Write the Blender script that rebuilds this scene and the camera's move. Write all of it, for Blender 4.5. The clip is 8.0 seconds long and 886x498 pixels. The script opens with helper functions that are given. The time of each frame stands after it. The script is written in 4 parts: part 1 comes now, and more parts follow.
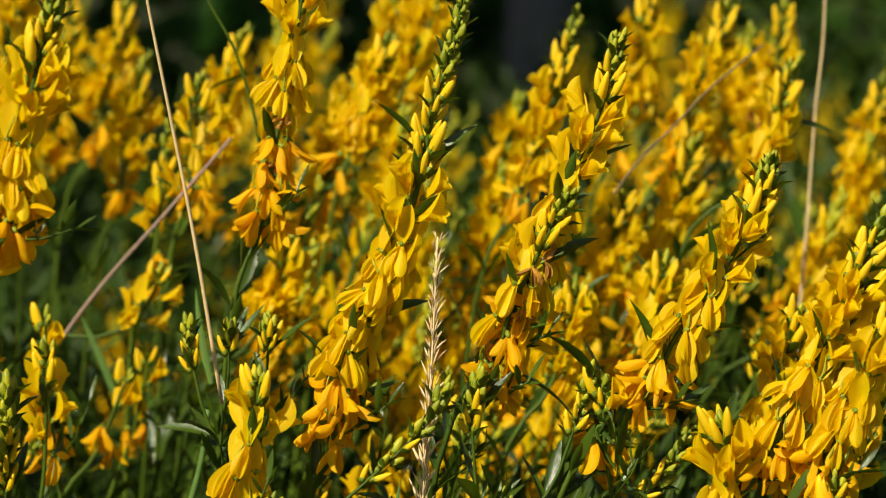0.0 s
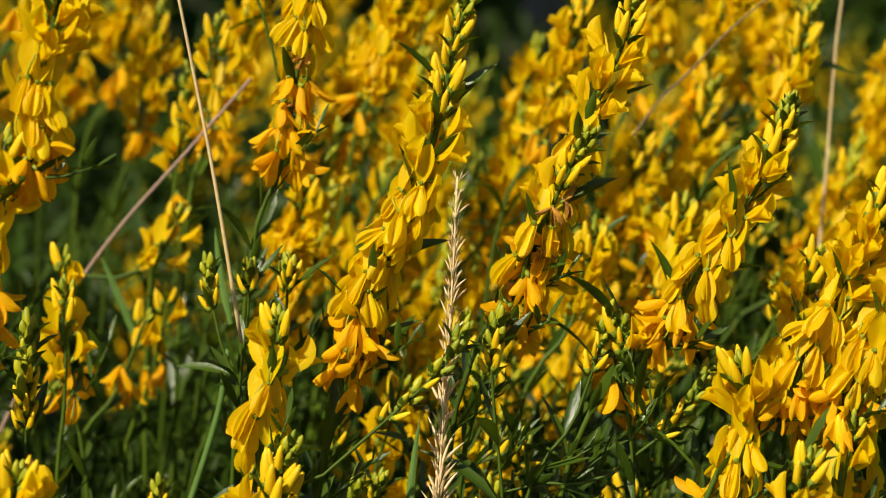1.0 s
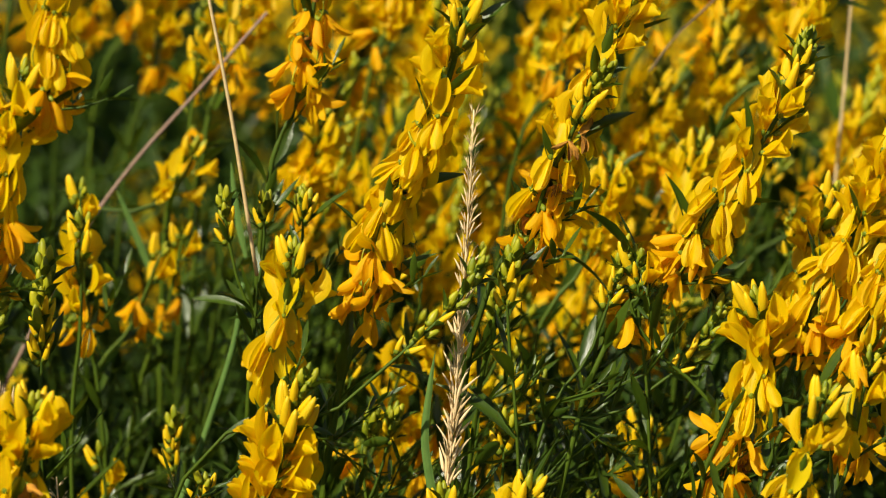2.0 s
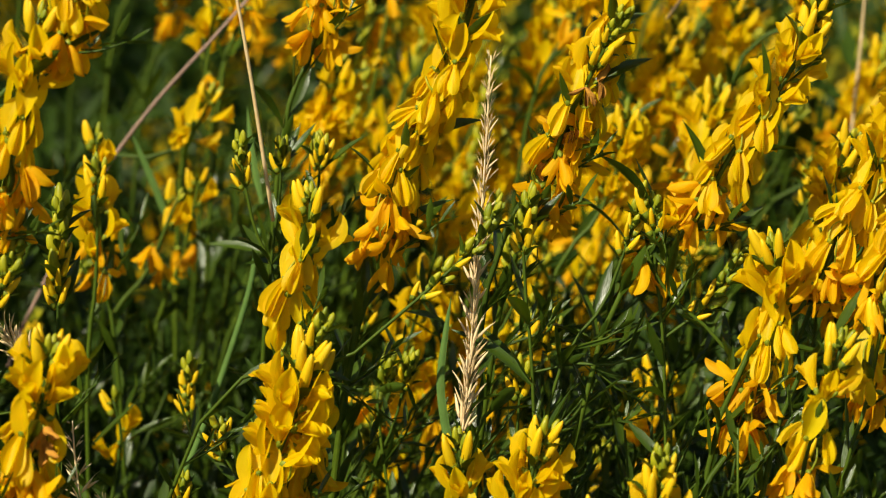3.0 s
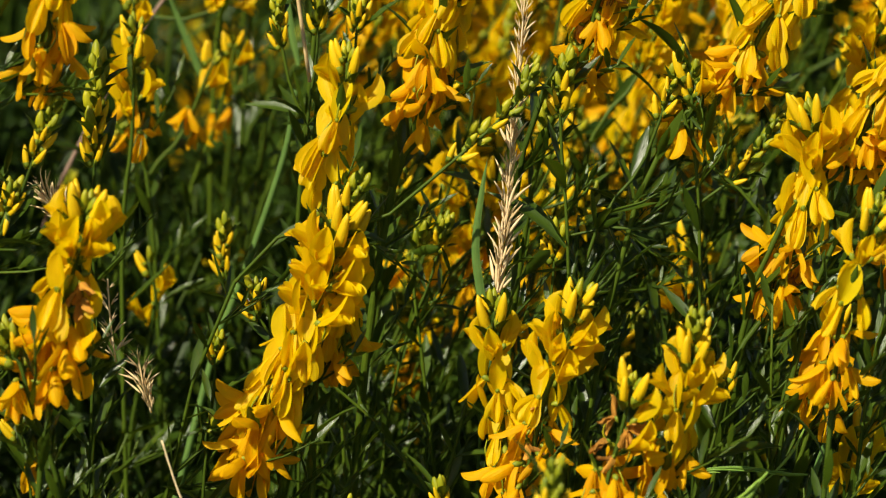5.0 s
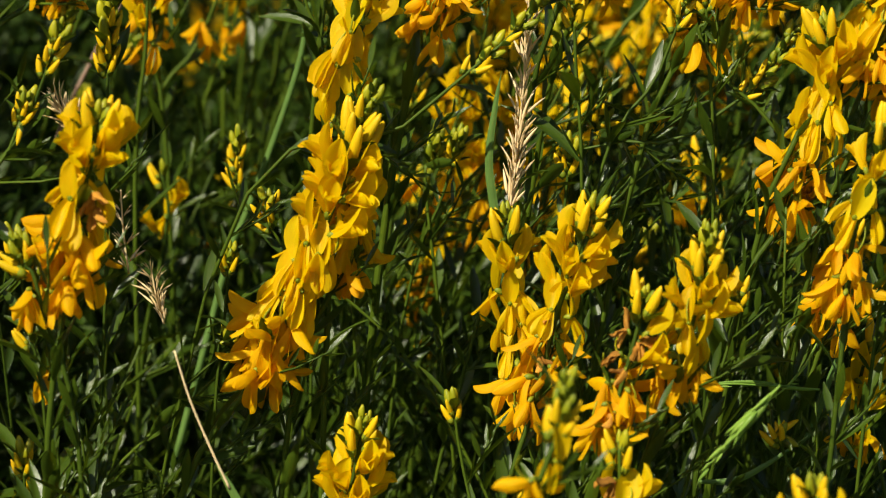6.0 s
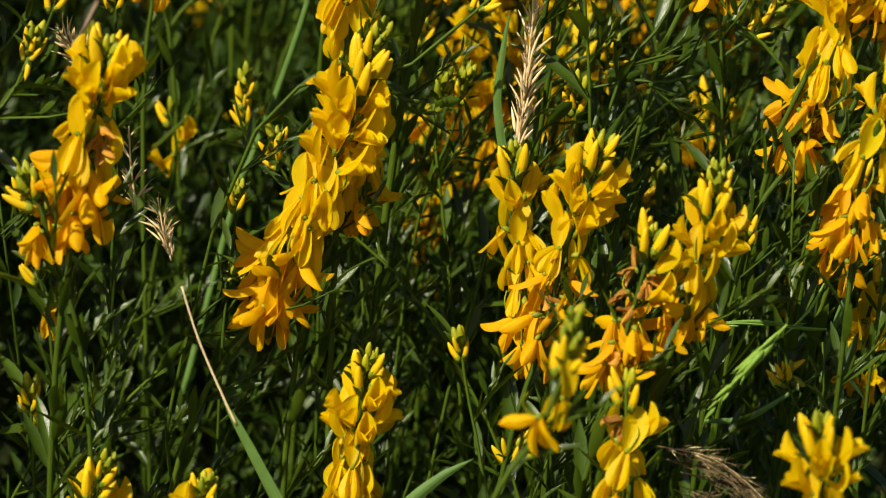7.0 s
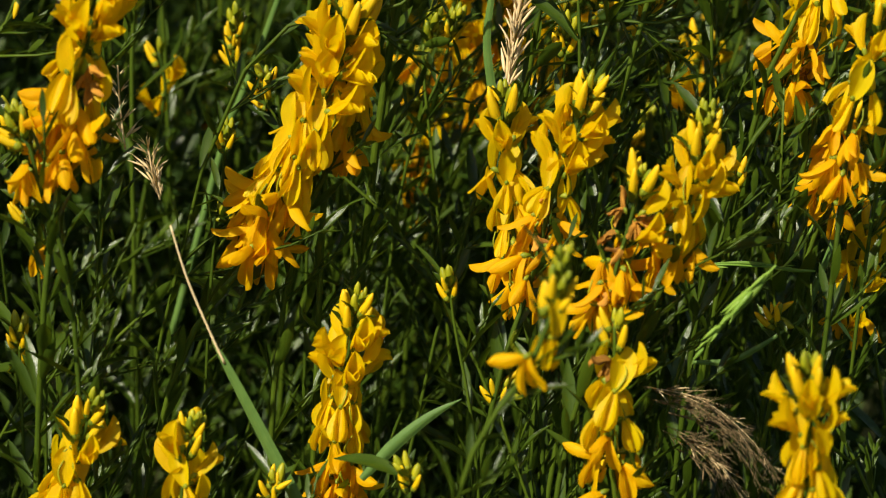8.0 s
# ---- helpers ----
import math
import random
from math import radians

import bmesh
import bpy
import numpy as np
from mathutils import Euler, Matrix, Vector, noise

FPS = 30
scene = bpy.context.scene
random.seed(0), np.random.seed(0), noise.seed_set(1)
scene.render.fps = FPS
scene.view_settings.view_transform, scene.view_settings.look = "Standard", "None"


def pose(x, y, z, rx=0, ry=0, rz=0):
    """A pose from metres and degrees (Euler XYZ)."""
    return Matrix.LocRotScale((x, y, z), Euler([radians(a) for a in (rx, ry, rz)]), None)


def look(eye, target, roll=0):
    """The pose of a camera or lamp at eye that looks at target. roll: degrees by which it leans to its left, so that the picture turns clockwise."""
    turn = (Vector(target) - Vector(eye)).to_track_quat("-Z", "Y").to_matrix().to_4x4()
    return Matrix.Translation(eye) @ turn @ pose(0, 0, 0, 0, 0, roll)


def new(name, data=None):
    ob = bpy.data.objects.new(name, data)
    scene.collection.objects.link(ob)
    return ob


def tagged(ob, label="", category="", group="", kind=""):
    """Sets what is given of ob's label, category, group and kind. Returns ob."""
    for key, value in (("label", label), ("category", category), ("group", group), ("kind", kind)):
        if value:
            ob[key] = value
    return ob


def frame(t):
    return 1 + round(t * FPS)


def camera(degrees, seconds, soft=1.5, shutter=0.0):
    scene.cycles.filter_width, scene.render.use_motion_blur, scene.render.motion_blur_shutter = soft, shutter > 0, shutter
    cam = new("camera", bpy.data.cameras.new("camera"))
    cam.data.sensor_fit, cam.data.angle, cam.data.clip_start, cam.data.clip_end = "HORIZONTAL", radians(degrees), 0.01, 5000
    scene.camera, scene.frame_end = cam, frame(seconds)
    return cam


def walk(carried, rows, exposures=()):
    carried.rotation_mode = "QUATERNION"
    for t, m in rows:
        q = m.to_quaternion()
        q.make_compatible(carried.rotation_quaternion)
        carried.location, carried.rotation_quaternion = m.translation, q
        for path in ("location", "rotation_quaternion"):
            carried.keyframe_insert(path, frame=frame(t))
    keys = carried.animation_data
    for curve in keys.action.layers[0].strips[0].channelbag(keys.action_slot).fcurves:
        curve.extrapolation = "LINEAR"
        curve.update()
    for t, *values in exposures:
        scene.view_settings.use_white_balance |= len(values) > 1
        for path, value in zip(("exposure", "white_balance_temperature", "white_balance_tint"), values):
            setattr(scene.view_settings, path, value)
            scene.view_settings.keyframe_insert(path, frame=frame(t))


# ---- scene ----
cam = camera(16.2, 8.0, soft=1.1)
cam.data.dof.use_dof = True
cam.data.dof.focus_distance = 1.18
cam.data.dof.aperture_fstop = 12.0
PATH = [
    (0, 0.0000, 0.0000, 0.8000, 82.000, -0.000, 0.000),
    (0.5, 0.0003, -0.0003, 0.7981, 81.632, 0.035, 0.148),
    (1, -0.0013, -0.0006, 0.7959, 81.087, -0.073, 0.313),
    (1.5, -0.0019, -0.0008, 0.7941, 80.522, -0.215, 0.469),
    (3, -0.0037, -0.0016, 0.7888, 79.213, -0.506, 0.869),
    (3.5, -0.0042, -0.0019, 0.7866, 78.813, -0.679, 1.033),
    (4, -0.0047, -0.0022, 0.7845, 78.357, -0.767, 1.163),
    (5.5, -0.0063, -0.0032, 0.7772, 76.390, -1.170, 1.717),
    (6, -0.0062, -0.0036, 0.7742, 75.762, -1.302, 1.829),
    (6.5, -0.0054, -0.0039, 0.7725, 75.284, -1.484, 1.938),
    (7, -0.0062, -0.0042, 0.7702, 74.812, -1.552, 2.035),
    (7.5, -0.0065, -0.0045, 0.7680, 74.364, -1.593, 2.017),
    (8, -0.0061, -0.0047, 0.7663, 73.909, -1.812, 1.893),
]
walk(cam, [(t, pose(x, y, z, rx, ry, rz)) for t, x, y, z, rx, ry, rz in PATH])

# ---- world and sun ----
SUN_FROM = Vector((-0.58, -0.72, 0.92)).normalized()
world = bpy.data.worlds.new("world")
scene.world = world
world.use_nodes = True
sky = world.node_tree.nodes.new("ShaderNodeTexSky")
sky.sky_type, sky.sun_disc = "NISHITA", False
sky.sun_elevation = math.asin(SUN_FROM.z)
sky.sun_rotation = math.atan2(SUN_FROM.x, SUN_FROM.y)
backing = world.node_tree.nodes["Background"]
backing.inputs["Strength"].default_value = 0.055
world.node_tree.links.new(sky.outputs["Color"], backing.inputs["Color"])
sun = new("sun", bpy.data.lights.new("sun", "SUN"))
sun.data.energy, sun.data.angle, sun.data.color = 4.7, radians(0.55), (1.0, 0.92, 0.74)
sun.matrix_world = look(SUN_FROM * 10, (0, 0, 0))
scene.view_settings.exposure = 0.67


# ---- materials ----
def leafy(name, dark, light, rough=0.5, through_light=0.3, glow=None, scale=300.0, gloss=0.3, bump=0.3, veins=0.9):
    """A thin plant surface: colour varied from piece to piece and along the grain, light let through."""
    m = bpy.data.materials.new(name)
    m.use_nodes = True
    nt = m.node_tree
    nt.nodes.clear()
    add, link = nt.nodes.new, nt.links.new
    out = add("ShaderNodeOutputMaterial")
    info, isle, coord = add("ShaderNodeObjectInfo"), add("ShaderNodeNewGeometry"), add("ShaderNodeTexCoord")
    mixv = add("ShaderNodeMath")
    mixv.operation = "ADD"
    link(info.outputs["Random"], mixv.inputs[0])
    link(isle.outputs["Random Per Island"], mixv.inputs[1])
    frac = add("ShaderNodeMath")
    frac.operation = "FRACT"
    link(mixv.outputs[0], frac.inputs[0])
    fine = add("ShaderNodeTexNoise")
    fine.inputs["Scale"].default_value = scale
    fine.inputs["Detail"].default_value = 4.0
    link(coord.outputs["Object"], fine.inputs["Vector"])
    blend = add("ShaderNodeMath")
    blend.operation = "MULTIPLY_ADD"
    blend.inputs[1].default_value, blend.inputs[2].default_value = 0.7, -0.1
    link(fine.outputs["Fac"], blend.inputs[0])
    both = add("ShaderNodeMath")
    both.operation = "MULTIPLY_ADD"
    both.inputs[1].default_value = 0.65
    link(frac.outputs[0], both.inputs[0])
    link(blend.outputs[0], both.inputs[2])
    uv, stretch, streak = add("ShaderNodeUVMap"), add("ShaderNodeMapping"), add("ShaderNodeTexNoise")
    stretch.inputs["Scale"].default_value = (1.6, 15.0, 1.0)
    shift = add("ShaderNodeCombineXYZ")
    link(frac.outputs[0], shift.inputs["Z"])
    link(uv.outputs["UV"], stretch.inputs["Vector"])
    link(shift.outputs[0], stretch.inputs["Location"])
    link(stretch.outputs[0], streak.inputs["Vector"])
    streak.inputs["Scale"].default_value, streak.inputs["Detail"].default_value = 1.0, 2.0
    lined = add("ShaderNodeMath")
    lined.operation = "MULTIPLY_ADD"
    lined.inputs[1].default_value, lined.inputs[2].default_value = veins, -0.5 * veins
    link(streak.outputs["Fac"], lined.inputs[0])
    total = add("ShaderNodeMath")
    link(both.outputs[0], total.inputs[0])
    link(lined.outputs[0], total.inputs[1])
    height = add("ShaderNodeMath")
    link(fine.outputs["Fac"], height.inputs[0])
    link(streak.outputs["Fac"], height.inputs[1])
    ramp = add("ShaderNodeValToRGB")
    ramp.color_ramp.elements[0].color = (*dark, 1)
    ramp.color_ramp.elements[1].color = (*light, 1)
    link(total.outputs[0], ramp.inputs["Fac"])
    body = add("ShaderNodeBsdfPrincipled")
    body.inputs["Roughness"].default_value = rough
    body.inputs["Specular IOR Level"].default_value = gloss
    link(ramp.outputs["Color"], body.inputs["Base Color"])
    relief = add("ShaderNodeBump")
    relief.inputs["Strength"].default_value, relief.inputs["Distance"].default_value = bump, 0.0006
    link(height.outputs[0], relief.inputs["Height"])
    link(relief.outputs["Normal"], body.inputs["Normal"])
    thin = add("ShaderNodeBsdfTranslucent")
    if glow:
        thin.inputs["Color"].default_value = (*glow, 1)
    else:
        link(ramp.outputs["Color"], thin.inputs["Color"])
    mix = add("ShaderNodeMixShader")
    mix.inputs["Fac"].default_value = through_light
    link(body.outputs[0], mix.inputs[1])
    link(thin.outputs[0], mix.inputs[2])
    link(mix.outputs[0], out.inputs["Surface"])
    return m


PETAL = leafy("petal_yellow", (0.78, 0.505, 0.001), (0.90, 0.68, 0.002), 0.45, 0.58, scale=320, gloss=0.22, bump=0.45, veins=0.8)
PETAL_OLD = leafy("petal_orange", (0.78, 0.38, 0.001), (0.92, 0.58, 0.001), 0.55, 0.54, scale=400, gloss=0.15, bump=0.6, veins=0.9)
PETAL_DRY = leafy("petal_dry", (0.09, 0.036, 0.012), (0.60, 0.28, 0.035), 0.8, 0.15, scale=700, gloss=0.1)
BUD_YELLOW = leafy("bud_yellow", (0.66, 0.45, 0.004), (0.86, 0.56, 0.003), 0.5, 0.28, scale=400)
BUD_GREEN = leafy("bud_green", (0.075, 0.135, 0.005), (0.40, 0.37, 0.008), 0.45, 0.12, scale=400)
CALYX = leafy("calyx_green", (0.08, 0.14, 0.008), (0.26, 0.28, 0.012), 0.5, 0.15, scale=500)
LEAF = leafy("leaf_green", (0.017, 0.038, 0.003), (0.054, 0.092, 0.006), 0.31, 0.22, (0.10, 0.155, 0.004), scale=160, gloss=0.42)
# The leaf green again, darker: the shade low among the stems is in its colour.
LEAF_SHADED = leafy("leaf_shaded", (0.010, 0.025, 0.003), (0.034, 0.064, 0.005), 0.45, 0.2, scale=250, gloss=0.14)
STEM = leafy("stem_green", (0.020, 0.042, 0.003), (0.066, 0.104, 0.005), 0.5, 0.0, scale=350, gloss=0.2)
STRAW = leafy("straw", (0.52, 0.36, 0.15), (0.90, 0.72, 0.42), 0.6, 0.2, scale=600, gloss=0.15)
GRASS_LIGHT = leafy("grass_light", (0.13, 0.26, 0.03), (0.30, 0.46, 0.07), 0.4, 0.3, scale=300)
STRAW_BROWN = leafy("straw_brown", (0.05, 0.04, 0.018), (0.26, 0.18, 0.09), 0.65, 0.1, scale=600, gloss=0.15)
TWIG = leafy("twig_brown", (0.12, 0.075, 0.05), (0.30, 0.20, 0.15), 0.8, 0.0, scale=300, bump=0.5)
GRASS = leafy("grass_green", (0.06, 0.13, 0.03), (0.16, 0.28, 0.06), 0.4, 0.3, scale=200)
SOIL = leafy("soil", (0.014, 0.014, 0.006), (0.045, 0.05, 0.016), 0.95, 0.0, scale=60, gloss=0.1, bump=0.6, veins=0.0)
HEDGE = leafy("hedge_leaf", (0.011, 0.036, 0.004), (0.036, 0.105, 0.010), 0.55, 0.15, scale=40, gloss=0.2, veins=0.0)
BARK = leafy("bark", (0.035, 0.033, 0.032), (0.09, 0.085, 0.08), 0.9, 0.0, scale=25, bump=0.8, veins=0.0)


# ---- mesh helpers ----
class Soup:
    """Vertices and faces gathered piece by piece."""

    def __init__(self):
        self.v, self.f, self.uv, self.slots, self.n = [], [], [], [], 0

    def put(self, verts, faces, uv, m=None, slot=0):
        verts = np.asarray(verts, float)
        if m is not None:
            m = np.array(m)
            verts = verts @ m[:3, :3].T + m[:3, 3]
        self.v.append(verts)
        self.uv.append(np.zeros((len(verts), 2)) if uv is None else np.asarray(uv, float))
        self.f += [tuple(i + self.n for i in f) for f in faces]
        self.slots += [slot] * len(faces)
        self.n += len(verts)
        return self

    def mesh(self, name, *materials):
        me = bpy.data.meshes.new(name)
        me.from_pydata(np.concatenate(self.v).tolist(), [], self.f)
        for m in materials:
            me.materials.append(m)
        flat = np.concatenate([np.array(f) for f in self.f])
        me.uv_layers.new(name="along").data.foreach_set("uv", np.concatenate(self.uv)[flat].astype(np.float32).ravel())
        if len(materials) > 1:
            me.polygons.foreach_set("material_index", self.slots)
        me.shade_smooth()
        return me


def grid_faces(nu, nv, closed=False):
    faces = []
    for a in range(nu - 1):
        for b in range(nv if closed else nv - 1):
            c = (b + 1) % nv
            faces.append((a * nv + b, a * nv + c, (a + 1) * nv + c, (a + 1) * nv + b))
    return faces


def petal(length, width, bend=0.0, cup=0.0, claw=0.28, full=1.2, fold=0.0, nu=11, nv=7, wave=0.0, twist=0.0, blunt=0.36):
    """A petal or leaf blade that sets out along +y with its face to +z; bend lifts it (radians), cup rolls its edges up.
    full: how far out it is widest; blunt: how round its end is."""
    verts, uv = [], []
    y = z = last = 0.0
    for a in range(nu):
        u = (1 - math.cos(math.pi * a / (nu - 1))) / 2
        turn = bend * u
        y += math.cos(turn) * length * (u - last)
        z += math.sin(turn) * length * (u - last)
        last = u
        half = width / 2 * max(0.02, claw * (1 - u) ** 2 + (1 - claw * (1 - u) ** 2) * max(0.0, math.sin(math.pi * u ** full)) ** blunt)
        for b in range(nv):
            v = -1 + 2 * b / (nv - 1)
            lift = half * (cup * v * v + fold * abs(v)) + wave * length * (math.sin(7 * u + 2 * v) + 0.6 * math.sin(4 * u - 5 * v))
            x = half * v * (1 - 0.25 * abs(cup) * v * v)
            c, s = math.cos(twist * u), math.sin(twist * u)
            x, lift = x * c - lift * s, x * s + lift * c
            verts.append((x, y - lift * math.sin(turn), z + lift * math.cos(turn)))
            uv.append((u, (v + 1) / 2))
    return verts, grid_faces(nu, nv), uv


def pod(length, radius, curve=0.0, rings=7, sides=7, blunt=0.8, flat=1.0, point=0.75):
    """A closed spindle along +y: a bud, grain or calyx."""
    verts, uv = [], []
    for a in range(rings):
        u = a / (rings - 1)
        r = radius * max(0.05, math.sin(math.pi * (0.06 + 0.925 * u ** blunt)) ** point)
        for b in range(sides):
            t = 2 * math.pi * b / sides
            verts.append((r * math.cos(t) * flat, u * length, r * math.sin(t) + curve * length * u * u))
            uv.append((u, b / sides))
    faces = grid_faces(rings, sides, True)
    faces += [tuple(range(sides))[::-1], tuple((rings - 1) * sides + b for b in range(sides))]
    return verts, faces, uv


def smooth_line(points, steps=6):
    """A Catmull-Rom line through the points."""
    p = [Vector(q) for q in points]
    p = [2 * p[0] - p[1], *p, 2 * p[-1] - p[-2]]
    out = []
    for a in range(1, len(p) - 2):
        for s in range(steps):
            t = s / steps
            out.append(0.5 * (2 * p[a] + (p[a + 1] - p[a - 1]) * t + (2 * p[a - 1] - 5 * p[a] + 4 * p[a + 1] - p[a + 2]) * t * t
                              + (3 * p[a] - p[a - 1] - 3 * p[a + 1] + p[a + 2]) * t ** 3))
    return out + [p[-2]]


def tube(line, r0, r1, sides=6):
    verts, uv = [], []
    n = len(line)
    side = Vector((1, 0.2, 0.1))
    for a, q in enumerate(line):
        way = (line[min(a + 1, n - 1)] - line[max(a - 1, 0)]).normalized()
        e1 = way.cross(side).normalized()
        e2 = way.cross(e1)
        r = r0 + (r1 - r0) * a / (n - 1)
        for b in range(sides):
            t = 2 * math.pi * b / sides
            verts.append(q + r * (math.cos(t) * e1 + math.sin(t) * e2))
            uv.append((a / (n - 1), b / sides))
    return [tuple(v) for v in verts], grid_faces(n, sides, True) + [tuple(range(sides))[::-1], tuple((n - 1) * sides + b for b in range(sides))], uv


def along(line):
    """A function from 0..1 to the place and direction on a line, by length."""
    lens = [0.0]
    for a, b in zip(line, line[1:]):
        lens.append(lens[-1] + (b - a).length)

    def at(s):
        d = max(0.0, min(1.0, s)) * lens[-1]
        for a in range(1, len(lens)):
            if d <= lens[a] or a == len(lens) - 1:
                k = (d - lens[a - 1]) / max(1e-9, lens[a] - lens[a - 1])
                return line[a - 1].lerp(line[a], k), (line[a] - line[a - 1]).normalized()
    return at, lens[-1]


def place(at, out, up, size=1.0, roll=0.0):
    """A pose at a point whose +y looks along out and whose +z leans to up."""
    y = Vector(out).normalized()
    x = y.cross(Vector(up)).normalized()
    z = x.cross(y)
    m = Matrix((x, y, z)).transposed().to_4x4() @ Matrix.Rotation(roll, 4, "Y") @ Matrix.Scale(size, 4)
    return Matrix.Translation(at) @ m


def part(name, mesh, parent, m=None, label=""):
    ob = new(name, mesh)
    ob.parent = parent
    if m is not None:
        ob.matrix_basis = m
    return tagged(ob, label)


def thing(name, at, label, category, group="", kind=""):
    ob = new(name)
    ob.empty_display_size = 0.02
    ob.location = at
    return tagged(ob, label, category, group, kind)


# ---- flower pieces, shared by all plants ----
rng = random.Random(7)
MM = 0.001


def turned(piece, rx=0.0, rz=0.0, ry=0.0, shift=(0, 0, 0)):
    verts, faces, uv = piece
    m = Matrix.Translation(shift) @ Matrix.Rotation(rz, 4, "Z") @ Matrix.Rotation(rx, 4, "X") @ Matrix.Rotation(ry, 4, "Y")
    return [tuple(m @ Vector(v)) for v in verts], faces, uv


def calyx_piece():
    return pod(3.6 * MM, 1.0 * MM, rings=6, sides=7, blunt=1.3)


def style_piece(bow):
    """The curved green style that stands free once the keel has dropped."""
    line = [Vector((0, 2.0 * MM, 0)), Vector((0.3 * MM * bow, 3.6 * MM, 1.4 * MM)), Vector((0.6 * MM * bow, 4.0 * MM, 5.0 * MM)), Vector((0.2 * MM * bow, 3.0 * MM, 8.2 * MM))]
    return tube(smooth_line(line, 3), 0.42 * MM, 0.22 * MM, 5)


def petal_set(stage, detail=(11, 7)):
    """Verts and faces of the standard, the two wings and the keel of one flower."""
    j = lambda a: rng.uniform(-a, a)
    at = (0, 2.2 * MM, 0)
    n = dict(nu=detail[0], nv=detail[1])
    w = MM * rng.uniform(0.78, 1.12)
    oval, spoon = dict(n, full=1.2, blunt=0.55, claw=0.24), dict(n, full=1.55, blunt=0.5, claw=0.3)
    if stage == "half":
        standard = turned(petal(12.2 * MM, 7.0 * w, 0.25 + j(0.2), -0.6, fold=-0.35, wave=0.006, **oval), 0.22 + j(0.14), j(0.1), 0, at)
        wings = [turned(petal(10.6 * MM, 4.8 * w, -0.15 + j(0.2), 0.3, wave=0.008, **spoon), -0.12 + j(0.18), s * (0.14 + j(0.08)), s * 1.0, at) for s in (-1, 1)]
        keel = turned(petal(10.8 * MM, 4.6 * w, -0.1 + j(0.1), 1.2, **spoon), -0.3 + j(0.12), j(0.05), 0, at)
    elif stage == "open":
        standard = turned(petal(12.6 * MM, 7.6 * w, 0.15 + j(0.3), -0.3, fold=-0.34, wave=0.012, **oval), 1.32 + j(0.25), j(0.2), j(0.35), at)
        wings = [turned(petal(11.0 * MM, 5.1 * w, -0.3 + j(0.35), -0.4, fold=-0.12, wave=0.014, twist=j(0.35), **spoon), -1.42 + j(0.32), s * (0.30 + j(0.2)), s * (0.75 + j(0.35)), at) for s in (-1, 1)]
        keel = turned(petal(11.0 * MM, 4.6 * w, -0.25 + j(0.2), 0.9, fold=0.3, **spoon), -1.5 + j(0.25), j(0.12), j(0.2), at)
    elif stage == "dry":
        standard = turned(petal(11.0 * MM, 5.6 * w, -1.2 + j(1.2), -1.4, wave=0.05, twist=j(1.6), **oval), j(0.9), j(0.6), j(0.8), at)
        wings = [turned(petal(11.0 * MM, 4.0 * w, -1.4 + j(0.9), -1.3, wave=0.05, twist=j(1.8), **spoon), -1.1 + j(0.6), s * (0.3 + j(0.5)), s * (0.8 + j(0.8)), at) for s in (-1, 1)]
        keel = turned(petal(10.0 * MM, 3.6 * w, -1.0 + j(0.8), 1.3, wave=0.04, twist=j(1.2), **spoon), -1.3 + j(0.5), j(0.5), j(0.5), at)
    else:
        standard = turned(petal(11.6 * MM, 5.6 * w, -0.4 + j(0.9), -0.9, wave=0.02, twist=j(0.6), **oval), 0.1 + j(0.8), j(0.5), j(0.6), at)
        wings = [turned(petal(12.0 * MM, 4.4 * w, -0.5 + j(0.6), -0.6, wave=0.018, twist=j(0.8), **spoon), -1.2 + j(0.5), s * (0.35 + j(0.35)), s * (0.8 + j(0.5)), at) for s in (-1, 1)]
        keel = turned(petal(11.6 * MM, 4.4 * w, -0.4 + j(0.3), 0.9, twist=j(0.3), **spoon), -1.2 + j(0.35), j(0.35), j(0.3), at)
    return standard, wings[0], wings[1], keel


FLOWERS, WHOLE_FLOWERS, FAR_FLOWERS = {}, {}, {}
for stage, colour in (("half", PETAL), ("open", PETAL), ("old", PETAL_OLD), ("dry", PETAL_DRY)):
    FLOWERS[stage], WHOLE_FLOWERS[stage], FAR_FLOWERS[stage] = [], [], []
    for k in range(11):
        pieces = petal_set(stage)
        names = ("standard_petal", "wing_petal", "wing_petal")
        heart = Soup().put(*pieces[3]).put(*calyx_piece(), slot=1)
        if stage in ("open", "old") and k % 2:
            heart.put(*style_piece(k - 4), slot=2)
        heart = heart.mesh("flower", colour, CALYX, BUD_GREEN)
        FLOWERS[stage].append((heart, [(n, Soup().put(*p).mesh(n, colour)) for n, p in zip(names, pieces)]))
        whole, far = Soup(), Soup()
        for p in petal_set(stage, (9, 5)):
            whole.put(*p)
        for p in petal_set(stage, (6, 3)):
            far.put(*p)
        WHOLE_FLOWERS[stage].append(whole.put(*calyx_piece(), slot=1).mesh("flower", colour, CALYX))
        FAR_FLOWERS[stage].append((np.concatenate(far.v), far.f, np.concatenate(far.uv)))


